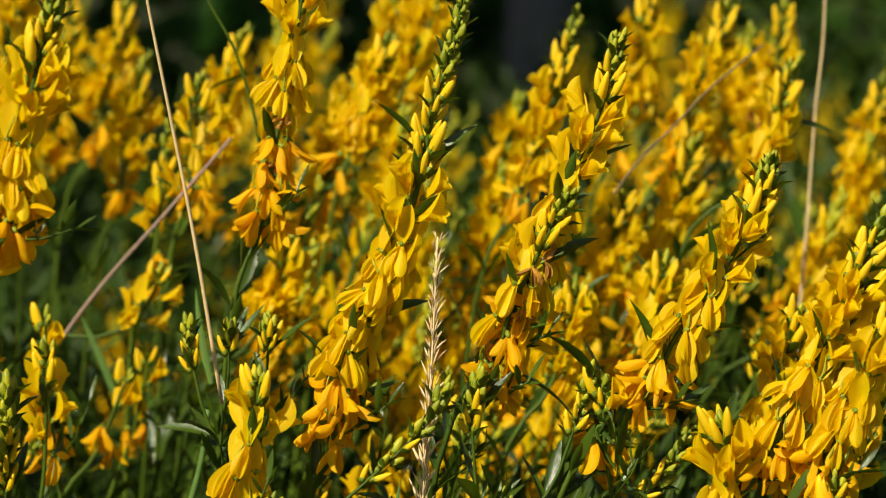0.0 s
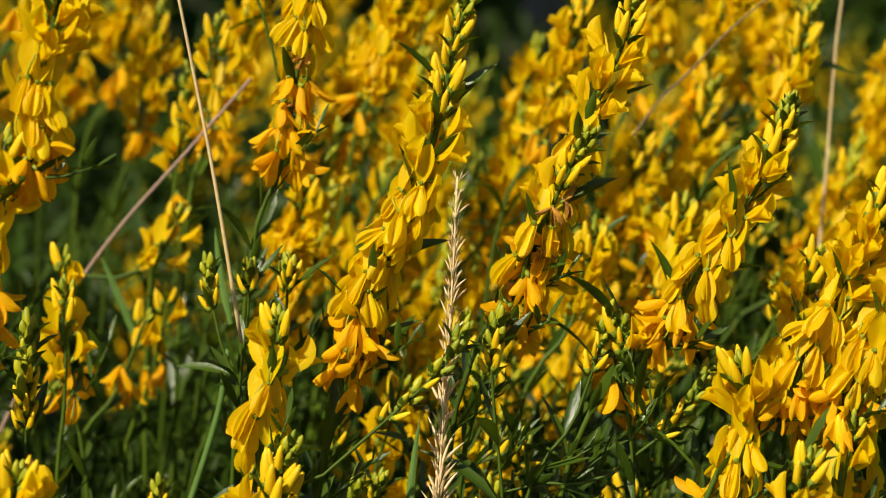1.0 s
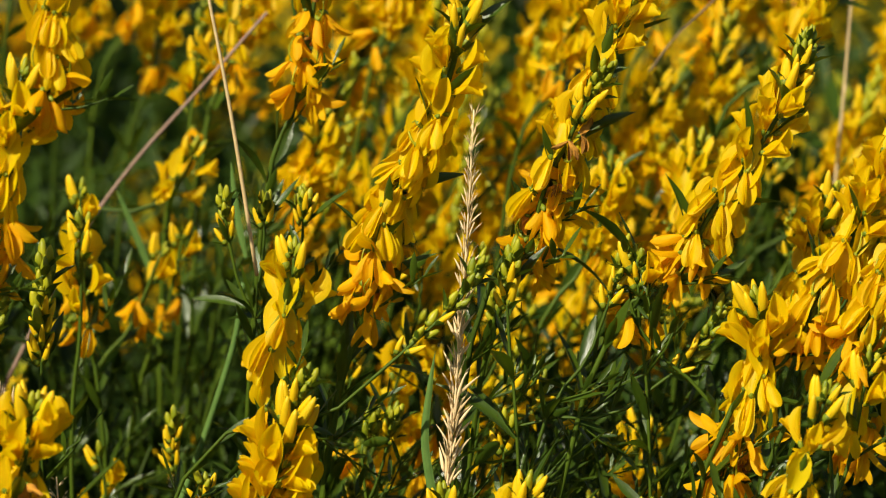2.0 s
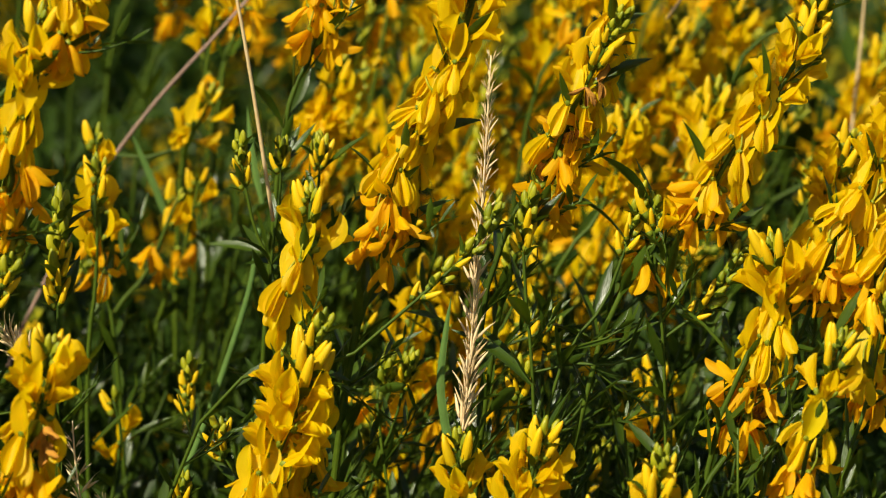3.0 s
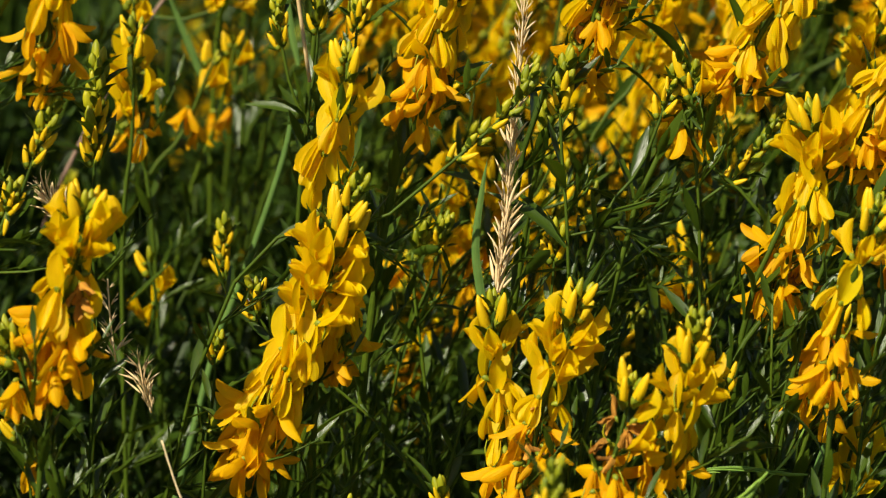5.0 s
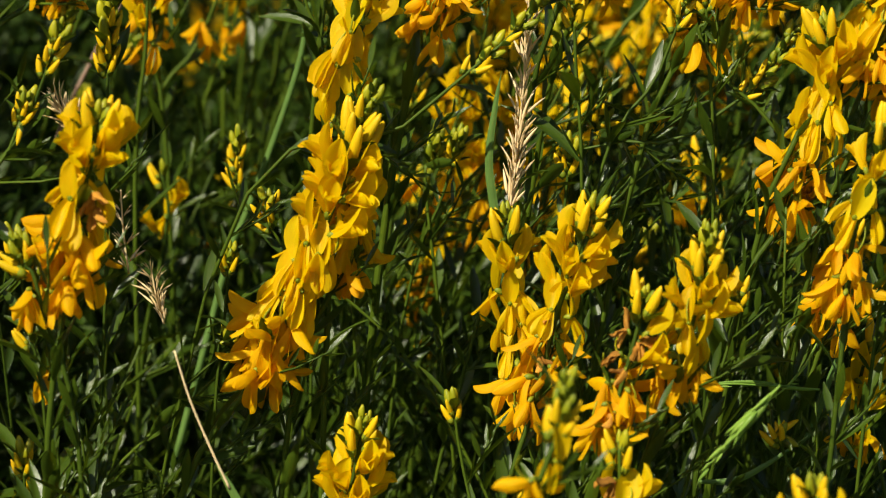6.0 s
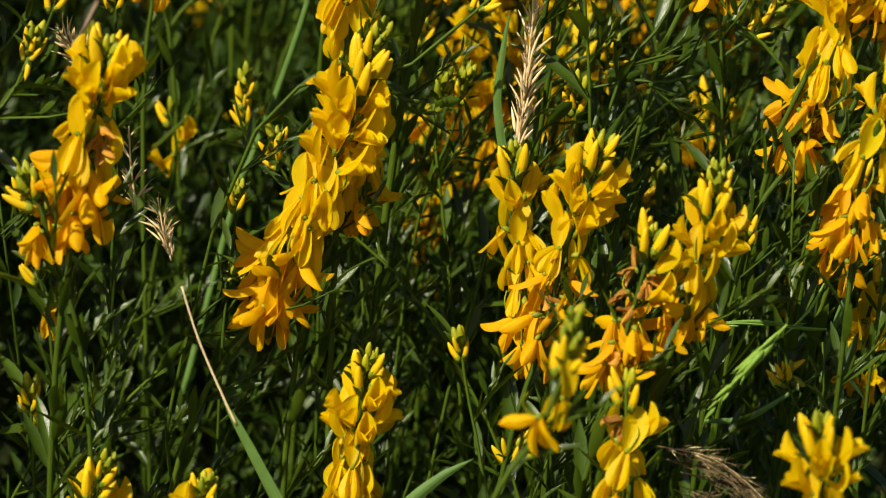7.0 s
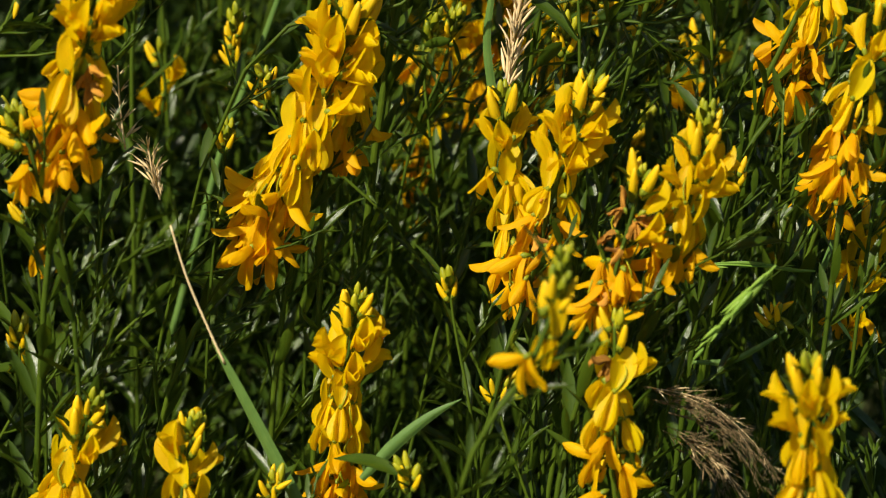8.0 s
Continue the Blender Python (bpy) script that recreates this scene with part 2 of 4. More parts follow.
def bud_mesh(name, length, radius, colour, k, leaf=0.85):
    """A closed bud in its calyx, with the pointed bract under it."""
    soup = Soup().put(*pod(length, radius, 0.10, 8, 7, 0.85, 0.85, 0.5))
    soup.put(*pod(length * 0.42, radius * 1.08, 0.03, 5, 7, 0.9, 0.9), slot=1)
    for a in (-0.7, 0.7):
        soup.put(*turned(petal(length * 0.55, radius * 1.1, 0.1, 0.5, 0.5, 0.8, nu=5, nv=3, blunt=1.0), 0.05, a * 0.3, a, (a * radius * 0.9, length * 0.1, -radius * 0.3)), slot=1)
    bract = petal(length * (leaf + 0.14 * k), radius * 2.2, 0.25 - 0.2 * k, 0.4, 0.4, 0.8, 0.2, 6, 3, blunt=1.0)
    soup.put(*turned(bract, -0.32, 0, 0, (0, -0.4 * MM, -radius * 0.7)), slot=2)
    return soup.mesh(name, colour, CALYX, LEAF)


YELLOW_BUDS = [bud_mesh("flower_bud", (9.5 + k * 0.8) * MM, (1.35 + 0.12 * k) * MM, BUD_YELLOW, k, 0.35) for k in range(4)]
GREEN_BUDS = [bud_mesh("green_bud", (5.6 + k * 0.7) * MM, (1.4 + 0.1 * k) * MM, BUD_GREEN, k) for k in range(4)]
LEAVES = [Soup().put(*petal((18 + 3 * k) * MM, (4.0 + 0.45 * k) * MM, 0.35 - 0.22 * k, 0.2, 0.2, 0.95, 0.25, 9, 5, 0.006, blunt=0.9)).mesh("leaf", LEAF) for k in range(5)]


BROAD_LEAVES = [Soup().put(*petal((21 + 2 * k) * MM, (5.0 + 0.5 * k) * MM, 0.3 - 0.2 * k, 0.2, 0.2, 0.95, 0.3, 9, 5, 0.006, blunt=0.85)).mesh("leaf", LEAF) for k in range(4)]
FAR_LEAF = petal(24 * MM, 4.4 * MM, 0.2, 0.2, 0.2, 0.95, 0.25, 6, 3, blunt=0.9)


def axis_frame(way, angle):
    """The radial direction at an angle round a stem."""
    e1 = way.cross(Vector((0.1, 1, 0.05))).normalized()
    e2 = way.cross(e1)
    return math.cos(angle) * e1 + math.sin(angle) * e2


def root_line(points, r, sway=0.0):
    """The stem from the ground up through the points (listed from the tip down)."""
    base, above = Vector(points[-1]), Vector(points[-2])
    down = (base - above).normalized()
    knee = base + down * min(0.10, base.z * 0.3)
    knee.x += sway * 0.5
    foot = Vector((knee.x + down.x * 0.10 + sway + r.uniform(-0.02, 0.02), knee.y + r.uniform(-0.02, 0.05), 0.0))
    return [foot, knee, *[Vector(p) for p in points[::-1]]]


LOW_LEAF = petal(20 * MM, 4.6 * MM, 0.25, 0.2, 0.25, 0.95, 0.25, 6, 3, blunt=0.85)


def clothe(soup, at, base, s0, s1, count, r, size=1.0):
    """Small narrow leaves set along a stem, and short leafy twigs in their axils."""
    for n in range(count):
        q, way = at(s0 + (s1 - s0) * (n + r.uniform(0.0, 0.8)) / count)
        side = axis_frame(way, 2.4 * n + r.uniform(-0.5, 0.5))
        soup.put(*LOW_LEAF, place(q - base + side * 0.001, side + way * r.uniform(0.5, 2.2), way, size * r.uniform(0.6, 1.25), r.uniform(-0.6, 0.6)), slot=1)
        if n % 5 == 2:
            end = q + (side * 0.8 + way).normalized() * r.uniform(0.02, 0.045)
            soup.put(*tube([q - base, q.lerp(end, 0.5) + side * 0.002 - base, end - base], 0.6 * MM, 0.35 * MM, 4))
            for a in range(7):
                spot = q.lerp(end, 0.35 + 0.1 * a)
                turn = axis_frame(way, 2.4 * a + n)
                soup.put(*LOW_LEAF, place(spot - base, turn + (end - q).normalized() * 1.3, way, size * r.uniform(0.35, 0.7), r.uniform(-0.6, 0.6)), slot=1)


def add_leaves(root, at, s0, s1, count, r, meshes=LEAVES, size=1.0, lift=0.9):
    for n in range(count):
        s = s0 + (s1 - s0) * (n + r.uniform(-0.3, 0.3)) / max(1, count - 1)
        q, way = at(s)
        side = axis_frame(way, 2.4 * n + r.uniform(-0.5, 0.5))
        out = side + way * r.uniform(lift * 0.5, lift * 1.5)
        part("leaf", r.choice(meshes), root, place(q - root.location + side * 0.001, out, way, size * r.uniform(0.7, 1.15), r.uniform(-0.4, 0.4)))


def flower_spike(points, count=26, buds=12, tip=0.28, old=0.25, dry=0.0, leaves=8, seed=0, size=1.0, fine=True, fat=1.0, sway=0.0, thick=1.0, bracts=0, wither=(0, 0),
                 label="upright green stem ending in a dense spike of yellow pea flowers"):
    """One flowering stem. points: its flowering part from the tip down; the stem runs on to the ground."""
    r = random.Random(seed)
    full = smooth_line(root_line(points, r, sway), 5)
    at, length = along(full)
    _, bloom = along(smooth_line(points, 5))
    s0 = 1 - bloom / length
    root = thing("greenweed_stem", full[0], label, "flower stem", "flowering greenweed stems")
    stem = Soup().put(*tube([q - full[0] for q in full], 1.25 * MM * size * thick, 0.7 * MM * size))
    if fine:
        clothe(stem, at, full[0], 0.45, s0 + 0.02, 24, r)
    else:
        for n in range(16):
            q, way = at(max(0.2, s0 - 0.5) + min(0.5, s0 - 0.2) * n / 16)
            side = axis_frame(way, 2.4 * n)
            stem.put(*FAR_LEAF, place(q - full[0], side + way * r.uniform(0.3, 1.3), way, r.uniform(0.8, 1.3), r.uniform(-0.4, 0.4)), slot=1)
    part("stem", stem.mesh("stem", STEM, LEAF), root)
    buds = round(buds * 1.5) if fine else buds
    for n in range(buds):
        k = (n + 0.5) / buds
        s = 1 - (1 - s0) * tip * (1 - k) * 1.0
        q, way = at(s)
        side = axis_frame(way, 2.4 * n)
        green = k > 0.35
        out = side * (0.55 - 0.25 * k) + way * (0.9 + 0.5 * k)
        w = size * (1.05 - 0.42 * k) * r.uniform(0.85, 1.1)
        part("green_bud" if green else "flower_bud", r.choice(GREEN_BUDS if green else YELLOW_BUDS), root,
                   place(q - root.location + side * 0.0014, out, way, w * (1.28 if green else 1.0)))
    up = Vector((0, 0, 1))
    ripe = r.uniform(0.28, 0.48)
    if fine:
        count = max(3, round(count * 0.92))
    for n in range(count):
        k = (n + r.uniform(-0.3, 0.3) + 0.5) / count
        if fine and count > 12:
            k += 0.55 * ((n // 4 * 4 + 2) / count - k)
        s = s0 + (1 - s0) * ((1 - tip) * (1 - k))
        q, way = at(s)
        side = axis_frame(way, 2.4 * n + r.uniform(-0.35, 0.35))
        if k < (0.14 if fine else 0.2):
            stage, rise = "bud", 2.2
        elif k < ripe or not fine and r.random() < 0.55:
            stage, rise = "half", 1.2 + r.uniform(-0.35, 0.35)
        elif k < 1 - old:
            stage, rise = "open", 0.45 + r.uniform(-0.35, 0.35)
        else:
            stage, rise = "old", -0.1 + r.uniform(-0.5, 0.4)
        if stage != "bud" and r.random() < (0.6 if wither[0] < k < wither[1] else dry):
            stage = "dry"
        lean = way if stage in ("bud", "half") else (way + up).normalized()
        shrink = 0.62 if stage == "dry" else 1.0
        m = place(q - root.location + side * 0.0022 * fat, side * fat + lean * rise, lean, size * shrink * (1.0 if fine else 0.97) * r.uniform(1.08, 1.32), r.uniform(-0.25, 0.25))
        if stage == "bud":
            part("flower_bud", r.choice(YELLOW_BUDS), root, m @ Matrix.Scale(1.05, 4))
        elif fine:
            heart, petals = r.choice(FLOWERS[stage])
            flower = part("flower", heart, root, m)
            for name, mesh in petals:
                part(name, mesh, flower)
        else:
            part("flower", r.choice(WHOLE_FLOWERS[stage]), root, m)
    if fine:
        add_leaves(root, at, 0.55, s0 + 0.04, round(leaves * 1.5), r, size=size, lift=1.6)
    else:
        add_leaves(root, at, max(0.25, s0 - 0.35), s0 + 0.04, leaves, r, size=size)
    if bracts:
        add_leaves(root, at, s0 + 0.02, s0 + 0.62 * (1 - s0), bracts, r, BROAD_LEAVES, size, lift=1.6)
    return root


def far_spike(points, count=26, seed=0, old=0.25, size=1.0, leaves=18, label="distant green stem with a soft spike of yellow pea flowers"):
    """A flowering stem in the rows behind: its flowers are one part."""
    r = random.Random(seed)
    full = smooth_line(root_line(points, r), 4)
    at, length = along(full)
    _, bloom_length = along(smooth_line(points, 4))
    s0 = 1 - bloom_length / length
    root = thing("greenweed_stem", full[0], label, "flower stem", "flowering greenweed stems behind")
    stalk = Soup().put(*tube([q - full[0] for q in full], 1.5 * MM, 0.8 * MM, 5))
    bloom = Soup()
    up = Vector((0, 0, 1))
    bud, leaf = pod(6.5 * MM, 1.6 * MM, 0.1, 6, 6, point=0.5), FAR_LEAF
    for n in range(count):
        k = (n + r.uniform(-0.3, 0.3) + 0.5) / count
        q, way = at(s0 + (1 - s0) * (1 - k))
        q = q - full[0]
        side = axis_frame(way, 2.4 * n + r.uniform(-0.35, 0.35))
        if k < 0.30 or r.random() < 0.12:
            bloom.put(*bud, place(q, side * 0.6 + way * 1.2, way, size * r.uniform(0.8, 1.2)), slot=2)
            continue
        stage = "half" if k < 0.42 or r.random() < 0.55 else ("open" if k < 1 - old else "old")
        lean = way if stage == "half" else (way + up).normalized()
        rise = 1.1 if stage == "half" else r.uniform(-0.3, 0.5)
        bloom.put(*r.choice(FAR_FLOWERS[stage]), place(q + side * 0.0015, side + lean * rise, lean, size * r.uniform(0.92, 1.2), r.uniform(-0.3, 0.3)), slot=1 if stage == "old" else 0)
    for n in range(leaves):
        q, way = at(r.uniform(max(0.2, s0 - 0.45), s0 + 0.03))
        side = axis_frame(way, 2.4 * n)
        stalk.put(*leaf, place(q - full[0], side + way * r.uniform(0.4, 1.4), way, r.uniform(0.7, 1.15), r.uniform(-0.4, 0.4)), slot=1)
    part("stem", stalk.mesh("stem", STEM, LEAF), root)
    tagged(part("bloom", bloom.mesh("bloom", PETAL, PETAL_OLD, BUD_GREEN), root), kind="stuff")
    return root


def bud_sprig(points, buds=9, leaves=7, seed=0, size=1.0, yellow=0.45, sway=0.0,
              label="slender green side shoot topped with a cluster of yellow-green buds"):
    """A shoot with closed buds only."""
    r = random.Random(seed)
    full = smooth_line(root_line(points, r, sway), 5)
    at, length = along(full)
    _, bloom = along(smooth_line(points, 5))
    s0 = 1 - bloom / length
    buds = round(buds * 1.35)
    root = thing("budding_shoot", full[0], label, "flower bud shoot", "budding greenweed shoots")
    stem = Soup().put(*tube([q - full[0] for q in full], 0.85 * MM, 0.5 * MM))
    clothe(stem, at, full[0], 0.5, s0, 19, r, 0.9)
    part("stem", stem.mesh("stem", STEM, LEAF), root)
    for n in range(buds):
        k = (n + 0.5) / buds
        q, way = at(s0 + (1 - s0) * (0.35 + 0.65 * k))
        side = axis_frame(way, 2.4 * n)
        ripe = k < yellow + r.uniform(-0.2, 0.2)
        m = place(q - root.location + side * 0.001, side * (0.7 - 0.4 * k) + way * 1.1, way, size * r.uniform(0.8, 1.1) * (0.85 if ripe else 1.2 - 0.2 * k))
        part("flower_bud" if ripe else "green_bud", r.choice(YELLOW_BUDS if ripe else GREEN_BUDS), root, m)
    add_leaves(root, at, max(0.2, s0 - 0.28), s0 + 0.03, leaves, r, size=size)
    return root


# ---- the ground and the distance ----
def ground_sheet():
    me = bpy.data.meshes.new("ground")
    bm = bmesh.new()
    rings = [0.0, 0.5, 1, 1.5, 2, 3, 4, 6, 9, 15, 40, 200, 1500]
    verts, n = [], 48
    for a, d in enumerate(rings):
        for b in range(n):
            t = 2 * math.pi * b / n
            x, y = d * math.cos(t), 1.3 + d * math.sin(t)
            verts.append(bm.verts.new((x, y, 0.03 * noise.noise((x * 1.3, y * 1.3, 0)) - 0.02 if a else -0.01)))
    for a in range(len(rings) - 1):
        for b in range(n):
            c = (b + 1) % n
            if a == 0:
                if b == 0:
                    bm.faces.new([verts[n + k] for k in range(n)])
            else:
                bm.faces.new((verts[a * n + b], verts[a * n + c], verts[(a + 1) * n + c], verts[(a + 1) * n + b]))
    for v in [v for v in bm.verts if not v.link_faces]:
        bm.verts.remove(v)
    bmesh.ops.recalc_face_normals(bm, faces=bm.faces)
    bm.to_mesh(me)
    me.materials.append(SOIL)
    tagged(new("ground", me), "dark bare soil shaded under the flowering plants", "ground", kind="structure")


ground_sheet()


def leaf_cloud(count, where, seed, size):
    """Leaves strewn through a body given by where(r), which returns a place or None."""
    r = random.Random(seed)
    soup = Soup()
    blade = petal(0.06, 0.034, 0.3, 0.3, 0.3, 0.9, 0, 4, 3, blunt=0.8)
    for _ in range(count):
        q = where(r)
        if q:
            d = Vector((r.gauss(0, 1), r.gauss(-0.4, 1), r.gauss(0.2, 1)))
            soup.put(*blade, place(q, d, (r.gauss(0, 1), r.gauss(0, 1), 1.2), size * r.uniform(0.7, 1.5)))
    return soup


def in_hedge(r):
    x, y = r.uniform(-2.4, 2.4), r.uniform(4.3, 5.4)
    z = r.uniform(0.0, 2.2 + 0.4 * noise.noise((x * 1.5, y, 3)))
    return (x, y, z)


tagged(new("hedge", leaf_cloud(15000, in_hedge, 5, 1.5).mesh("hedge", HEDGE)), "dark green shaded hedge of small leaves behind the meadow", "hedge", kind="stuff")


def shade_tree(at, high, seed, girth=0.16):
    """A broad tree, its crown out of view and added for shade: trunk, limbs and a crown of leaf clumps."""
    r = random.Random(seed)
    root = thing("tree", at, "broad leafy tree, its unseen crown added to shade the hedge", "tree")
    trunk = [Vector((0, 0, 0)), Vector((0.05, 0, high * 0.35)), Vector((0.0, 0.05, high * 0.7))]
    part("trunk", Soup().put(*tube(smooth_line(trunk, 4), girth, girth * 0.55, 10)).mesh("trunk", BARK), root)
    clumps = []
    for n in range(26):
        t, d = 2.4 * n, 0.35 + 1.75 * math.sqrt((n + 0.5) / 26)
        clumps.append(Vector((d * math.cos(t), 0.75 * d * math.sin(t), high * 0.85 + r.uniform(-0.3, 0.5))))
    for c in clumps[::3]:
        limb = [Vector((0, 0, high * 0.55)), Vector((c.x * 0.5, c.y * 0.5, high * 0.75)), c]
        part("limb", Soup().put(*tube(smooth_line(limb, 4), 0.05, 0.015, 7)).mesh("limb", BARK), root)

    def in_crown(q):
        c = q.choice(clumps)
        return tuple(c + Vector((q.gauss(0, 0.24), q.gauss(0, 0.24), q.gauss(0, 0.18))))
    tagged(part("crown", leaf_cloud(9000, in_crown, seed, 1.8).mesh("crown", HEDGE), root), kind="stuff")


# Wholly out of view: added to keep the sun off the hedge.
shade_tree((-3.6, 1.9, 0), 4.4, 3)
# Only the slim trunk comes into view; the crown above is added.
shade_tree((0.11, 4.15, 0), 4.8, 4, 0.05)

# ---- the flowering stems in the plane of focus ----
flower_spike([(0.010, 1.150, 0.740), (0.003, 1.152, 0.712), (-0.003, 1.153, 0.693), (-0.010, 1.155, 0.659), (-0.020, 1.157, 0.631), (-0.035, 1.158, 0.601), (-0.042, 1.160, 0.566)], 62, 24, 0.36, 0.2, 0.02, 10, seed=1, thick=1.5, bracts=14)
flower_spike([(0.066, 1.170, 0.716), (0.060, 1.170, 0.690), (0.048, 1.170, 0.662), (0.039, 1.170, 0.640), (0.033, 1.170, 0.618), (0.026, 1.170, 0.599)], 44, 12, 0.16, 0.2, 0.02, 3, seed=2, bracts=5)
flower_spike([(0.047, 1.150, 0.659), (0.036, 1.157, 0.636), (0.025, 1.163, 0.611), (0.018, 1.170, 0.581)], 34, 10, 0.22, 0.4, 0.14, 5, seed=3, bracts=5)
flower_spike([(0.123, 1.160, 0.671), (0.117, 1.160, 0.650), (0.104, 1.160, 0.626), (0.089, 1.160, 0.605), (0.076, 1.160, 0.579)], 46, 14, 0.2, 0.2, 0.02, 6, seed=4, bracts=5)
flower_spike([(0.164, 1.140, 0.651), (0.150, 1.140, 0.623), (0.140, 1.140, 0.598), (0.128, 1.140, 0.574), (0.120, 1.140, 0.557)], 52, 10, 0.16, 0.15, 0.0, 4, seed=5, bracts=5)
flower_spike([(0.104, 1.140, 0.573), (0.107, 1.140, 0.554), (0.103, 1.140, 0.533), (0.094, 1.140, 0.504)], 40, 3, 0.05, 0.35, 0.02, 8, seed=6, size=1.12)
flower_spike([(-0.135, 1.100, 0.740), (-0.143, 1.100, 0.712), (-0.151, 1.100, 0.682), (-0.157, 1.100, 0.650)], 40, 16, 0.3, 0.2, 0.0, 5, seed=7, sway=-0.07)
flower_spike([(-0.163, 1.100, 0.661), (-0.168, 1.100, 0.637), (-0.174, 1.100, 0.612), (-0.180, 1.100, 0.587)], 34, 2, 0.04, 0.35, 0.0, 5, seed=24, sway=-0.08)
flower_spike([(-0.053, 1.240, 0.751), (-0.057, 1.240, 0.721), (-0.063, 1.240, 0.692), (-0.069, 1.240, 0.656), (-0.073, 1.240, 0.635)], 44, 6, 0.12, 0.4, 0.04, 8, seed=8)
flower_spike([(-0.068, 1.130, 0.592), (-0.069, 1.130, 0.575), (-0.074, 1.130, 0.556), (-0.075, 1.130, 0.534)], 18, 3, 0.05, 0.1, 0.0, 3, seed=9, size=1.1)
flower_spike([(-0.062, 1.110, 0.550), (-0.068, 1.110, 0.533), (-0.075, 1.110, 0.509), (-0.089, 1.110, 0.476), (-0.103, 1.110, 0.443)], 60, 8, 0.16, 0.25, 0.0, 3, seed=10, size=1.15)
flower_spike([(-0.168, 1.300, 0.588), (-0.169, 1.300, 0.571), (-0.168, 1.300, 0.554), (-0.166, 1.300, 0.530)], 10, 2, 0.1, 0.4, 0.0, 5, seed=11)
flower_spike([(-0.155, 1.060, 0.548), (-0.159, 1.060, 0.529), (-0.164, 1.060, 0.510), (-0.166, 1.060, 0.491)], 36, 3, 0.05, 0.35, 0.04, 8, seed=12, size=1.15, wither=(0.42, 0.62))
flower_spike([(-0.012, 1.120, 0.502), (-0.011, 1.120, 0.480), (-0.008, 1.120, 0.458), (-0.004, 1.120, 0.429)], 28, 3, 0.06, 0.3, 0.03, 6, seed=13)
flower_spike([(0.020, 1.100, 0.512), (0.013, 1.100, 0.490), (0.007, 1.100, 0.469), (0.001, 1.100, 0.440)], 36, 4, 0.1, 0.35, 0.03, 5, seed=14)
flower_spike([(0.060, 1.070, 0.511), (0.059, 1.070, 0.495), (0.055, 1.070, 0.476), (0.051, 1.070, 0.456)], 24, 9, 0.25, 0.3, 0.03, 5, seed=15)
flower_spike([(0.038, 1.060, 0.489), (0.034, 1.060, 0.470), (0.030, 1.060, 0.453), (0.027, 1.060, 0.436)], 26, 3, 0.06, 0.75, 0.06, 4, seed=75, wither=(0.25, 0.5))
flower_spike([(0.030, 1.040, 0.441), (0.031, 1.040, 0.418), (0.031, 1.040, 0.394), (0.033, 1.040, 0.377)], 20, 2, 0.08, 0.4, 0.05, 3, seed=16)
flower_spike([(-0.062, 1.090, 0.431), (-0.065, 1.090, 0.415), (-0.068, 1.090, 0.392), (-0.068, 1.090, 0.354)], 40, 6, 0.12, 0.3, 0.0, 5, seed=17)
flower_spike([(0.093, 0.980, 0.448), (0.094, 0.980, 0.433), (0.096, 0.980, 0.401), (0.096, 0.980, 0.380)], 34, 4, 0.12, 0.3, 0.0, 5, seed=18)
flower_spike([(-0.154, 1.050, 0.401), (-0.160, 1.050, 0.383), (-0.167, 1.050, 0.358), (-0.170, 1.050, 0.336)], 29, 7, 0.18, 0.3, 0.0, 5, seed=19)
flower_spike([(-0.117, 1.040, 0.398), (-0.121, 1.040, 0.377), (-0.123, 1.040, 0.351)], 16, 5, 0.2, 0.3, 0.0, 5, seed=20)
flower_spike([(0.125, 1.090, 0.548), (0.118, 1.090, 0.525), (0.113, 1.090, 0.504), (0.112, 1.090, 0.483)], 22, 4, 0.05, 0.45, 0.08, 8, seed=21, size=0.95)
flower_spike([(0.010, 0.970, 0.485), (0.008, 0.970, 0.468), (0.002, 0.970, 0.450)], 4, 12, 0.6, 0.1, 0.0, 4, seed=22)
flower_spike([(0.154, 1.220, 0.583), (0.146, 1.220, 0.560), (0.139, 1.220, 0.533)], 24, 6, 0.1, 0.3, 0.0, 4, seed=23)
flower_spike([(0.060, 1.160, 0.585), (0.061, 1.160, 0.571), (0.063, 1.160, 0.556)], 5, 2, 0.1, 0.9, 0.0, 3, seed=25, thick=0.6, sway=0.09)
flower_spike([(-0.184, 1.055, 0.505), (-0.181, 1.055, 0.495), (-0.176, 1.055, 0.482)], 6, 6, 0.5, 0.6, 0.05, 4, seed=26, size=0.95, sway=-0.04)
flower_spike([(-0.182, 1.070, 0.463), (-0.180, 1.070, 0.457), (-0.178, 1.070, 0.446)], 3, 1, 0.1, 1.0, 0.0, 3, seed=27, thick=0.65, size=0.9, sway=-0.03)
flower_spike([(0.117, 1.130, 0.501), (0.114, 1.130, 0.485), (0.110, 1.130, 0.463)], 16, 4, 0.1, 0.8, 0.03, 4, seed=28, size=0.95)
flower_spike([(0.145, 1.120, 0.557), (0.142, 1.120, 0.543), (0.139, 1.120, 0.523)], 5, 4, 0.3, 0.3, 0.0, 3, seed=29, thick=0.65)
flower_spike([(-0.066, 1.125, 0.518), (-0.070, 1.125, 0.501), (-0.075, 1.125, 0.478)], 18, 3, 0.1, 0.3, 0.0, 3, seed=70, size=1.1)
flower_spike([(0.168, 1.210, 0.620), (0.158, 1.210, 0.595), (0.147, 1.210, 0.566)], 40, 5, 0.1, 0.3, 0.0, 3, seed=71, fine=False)
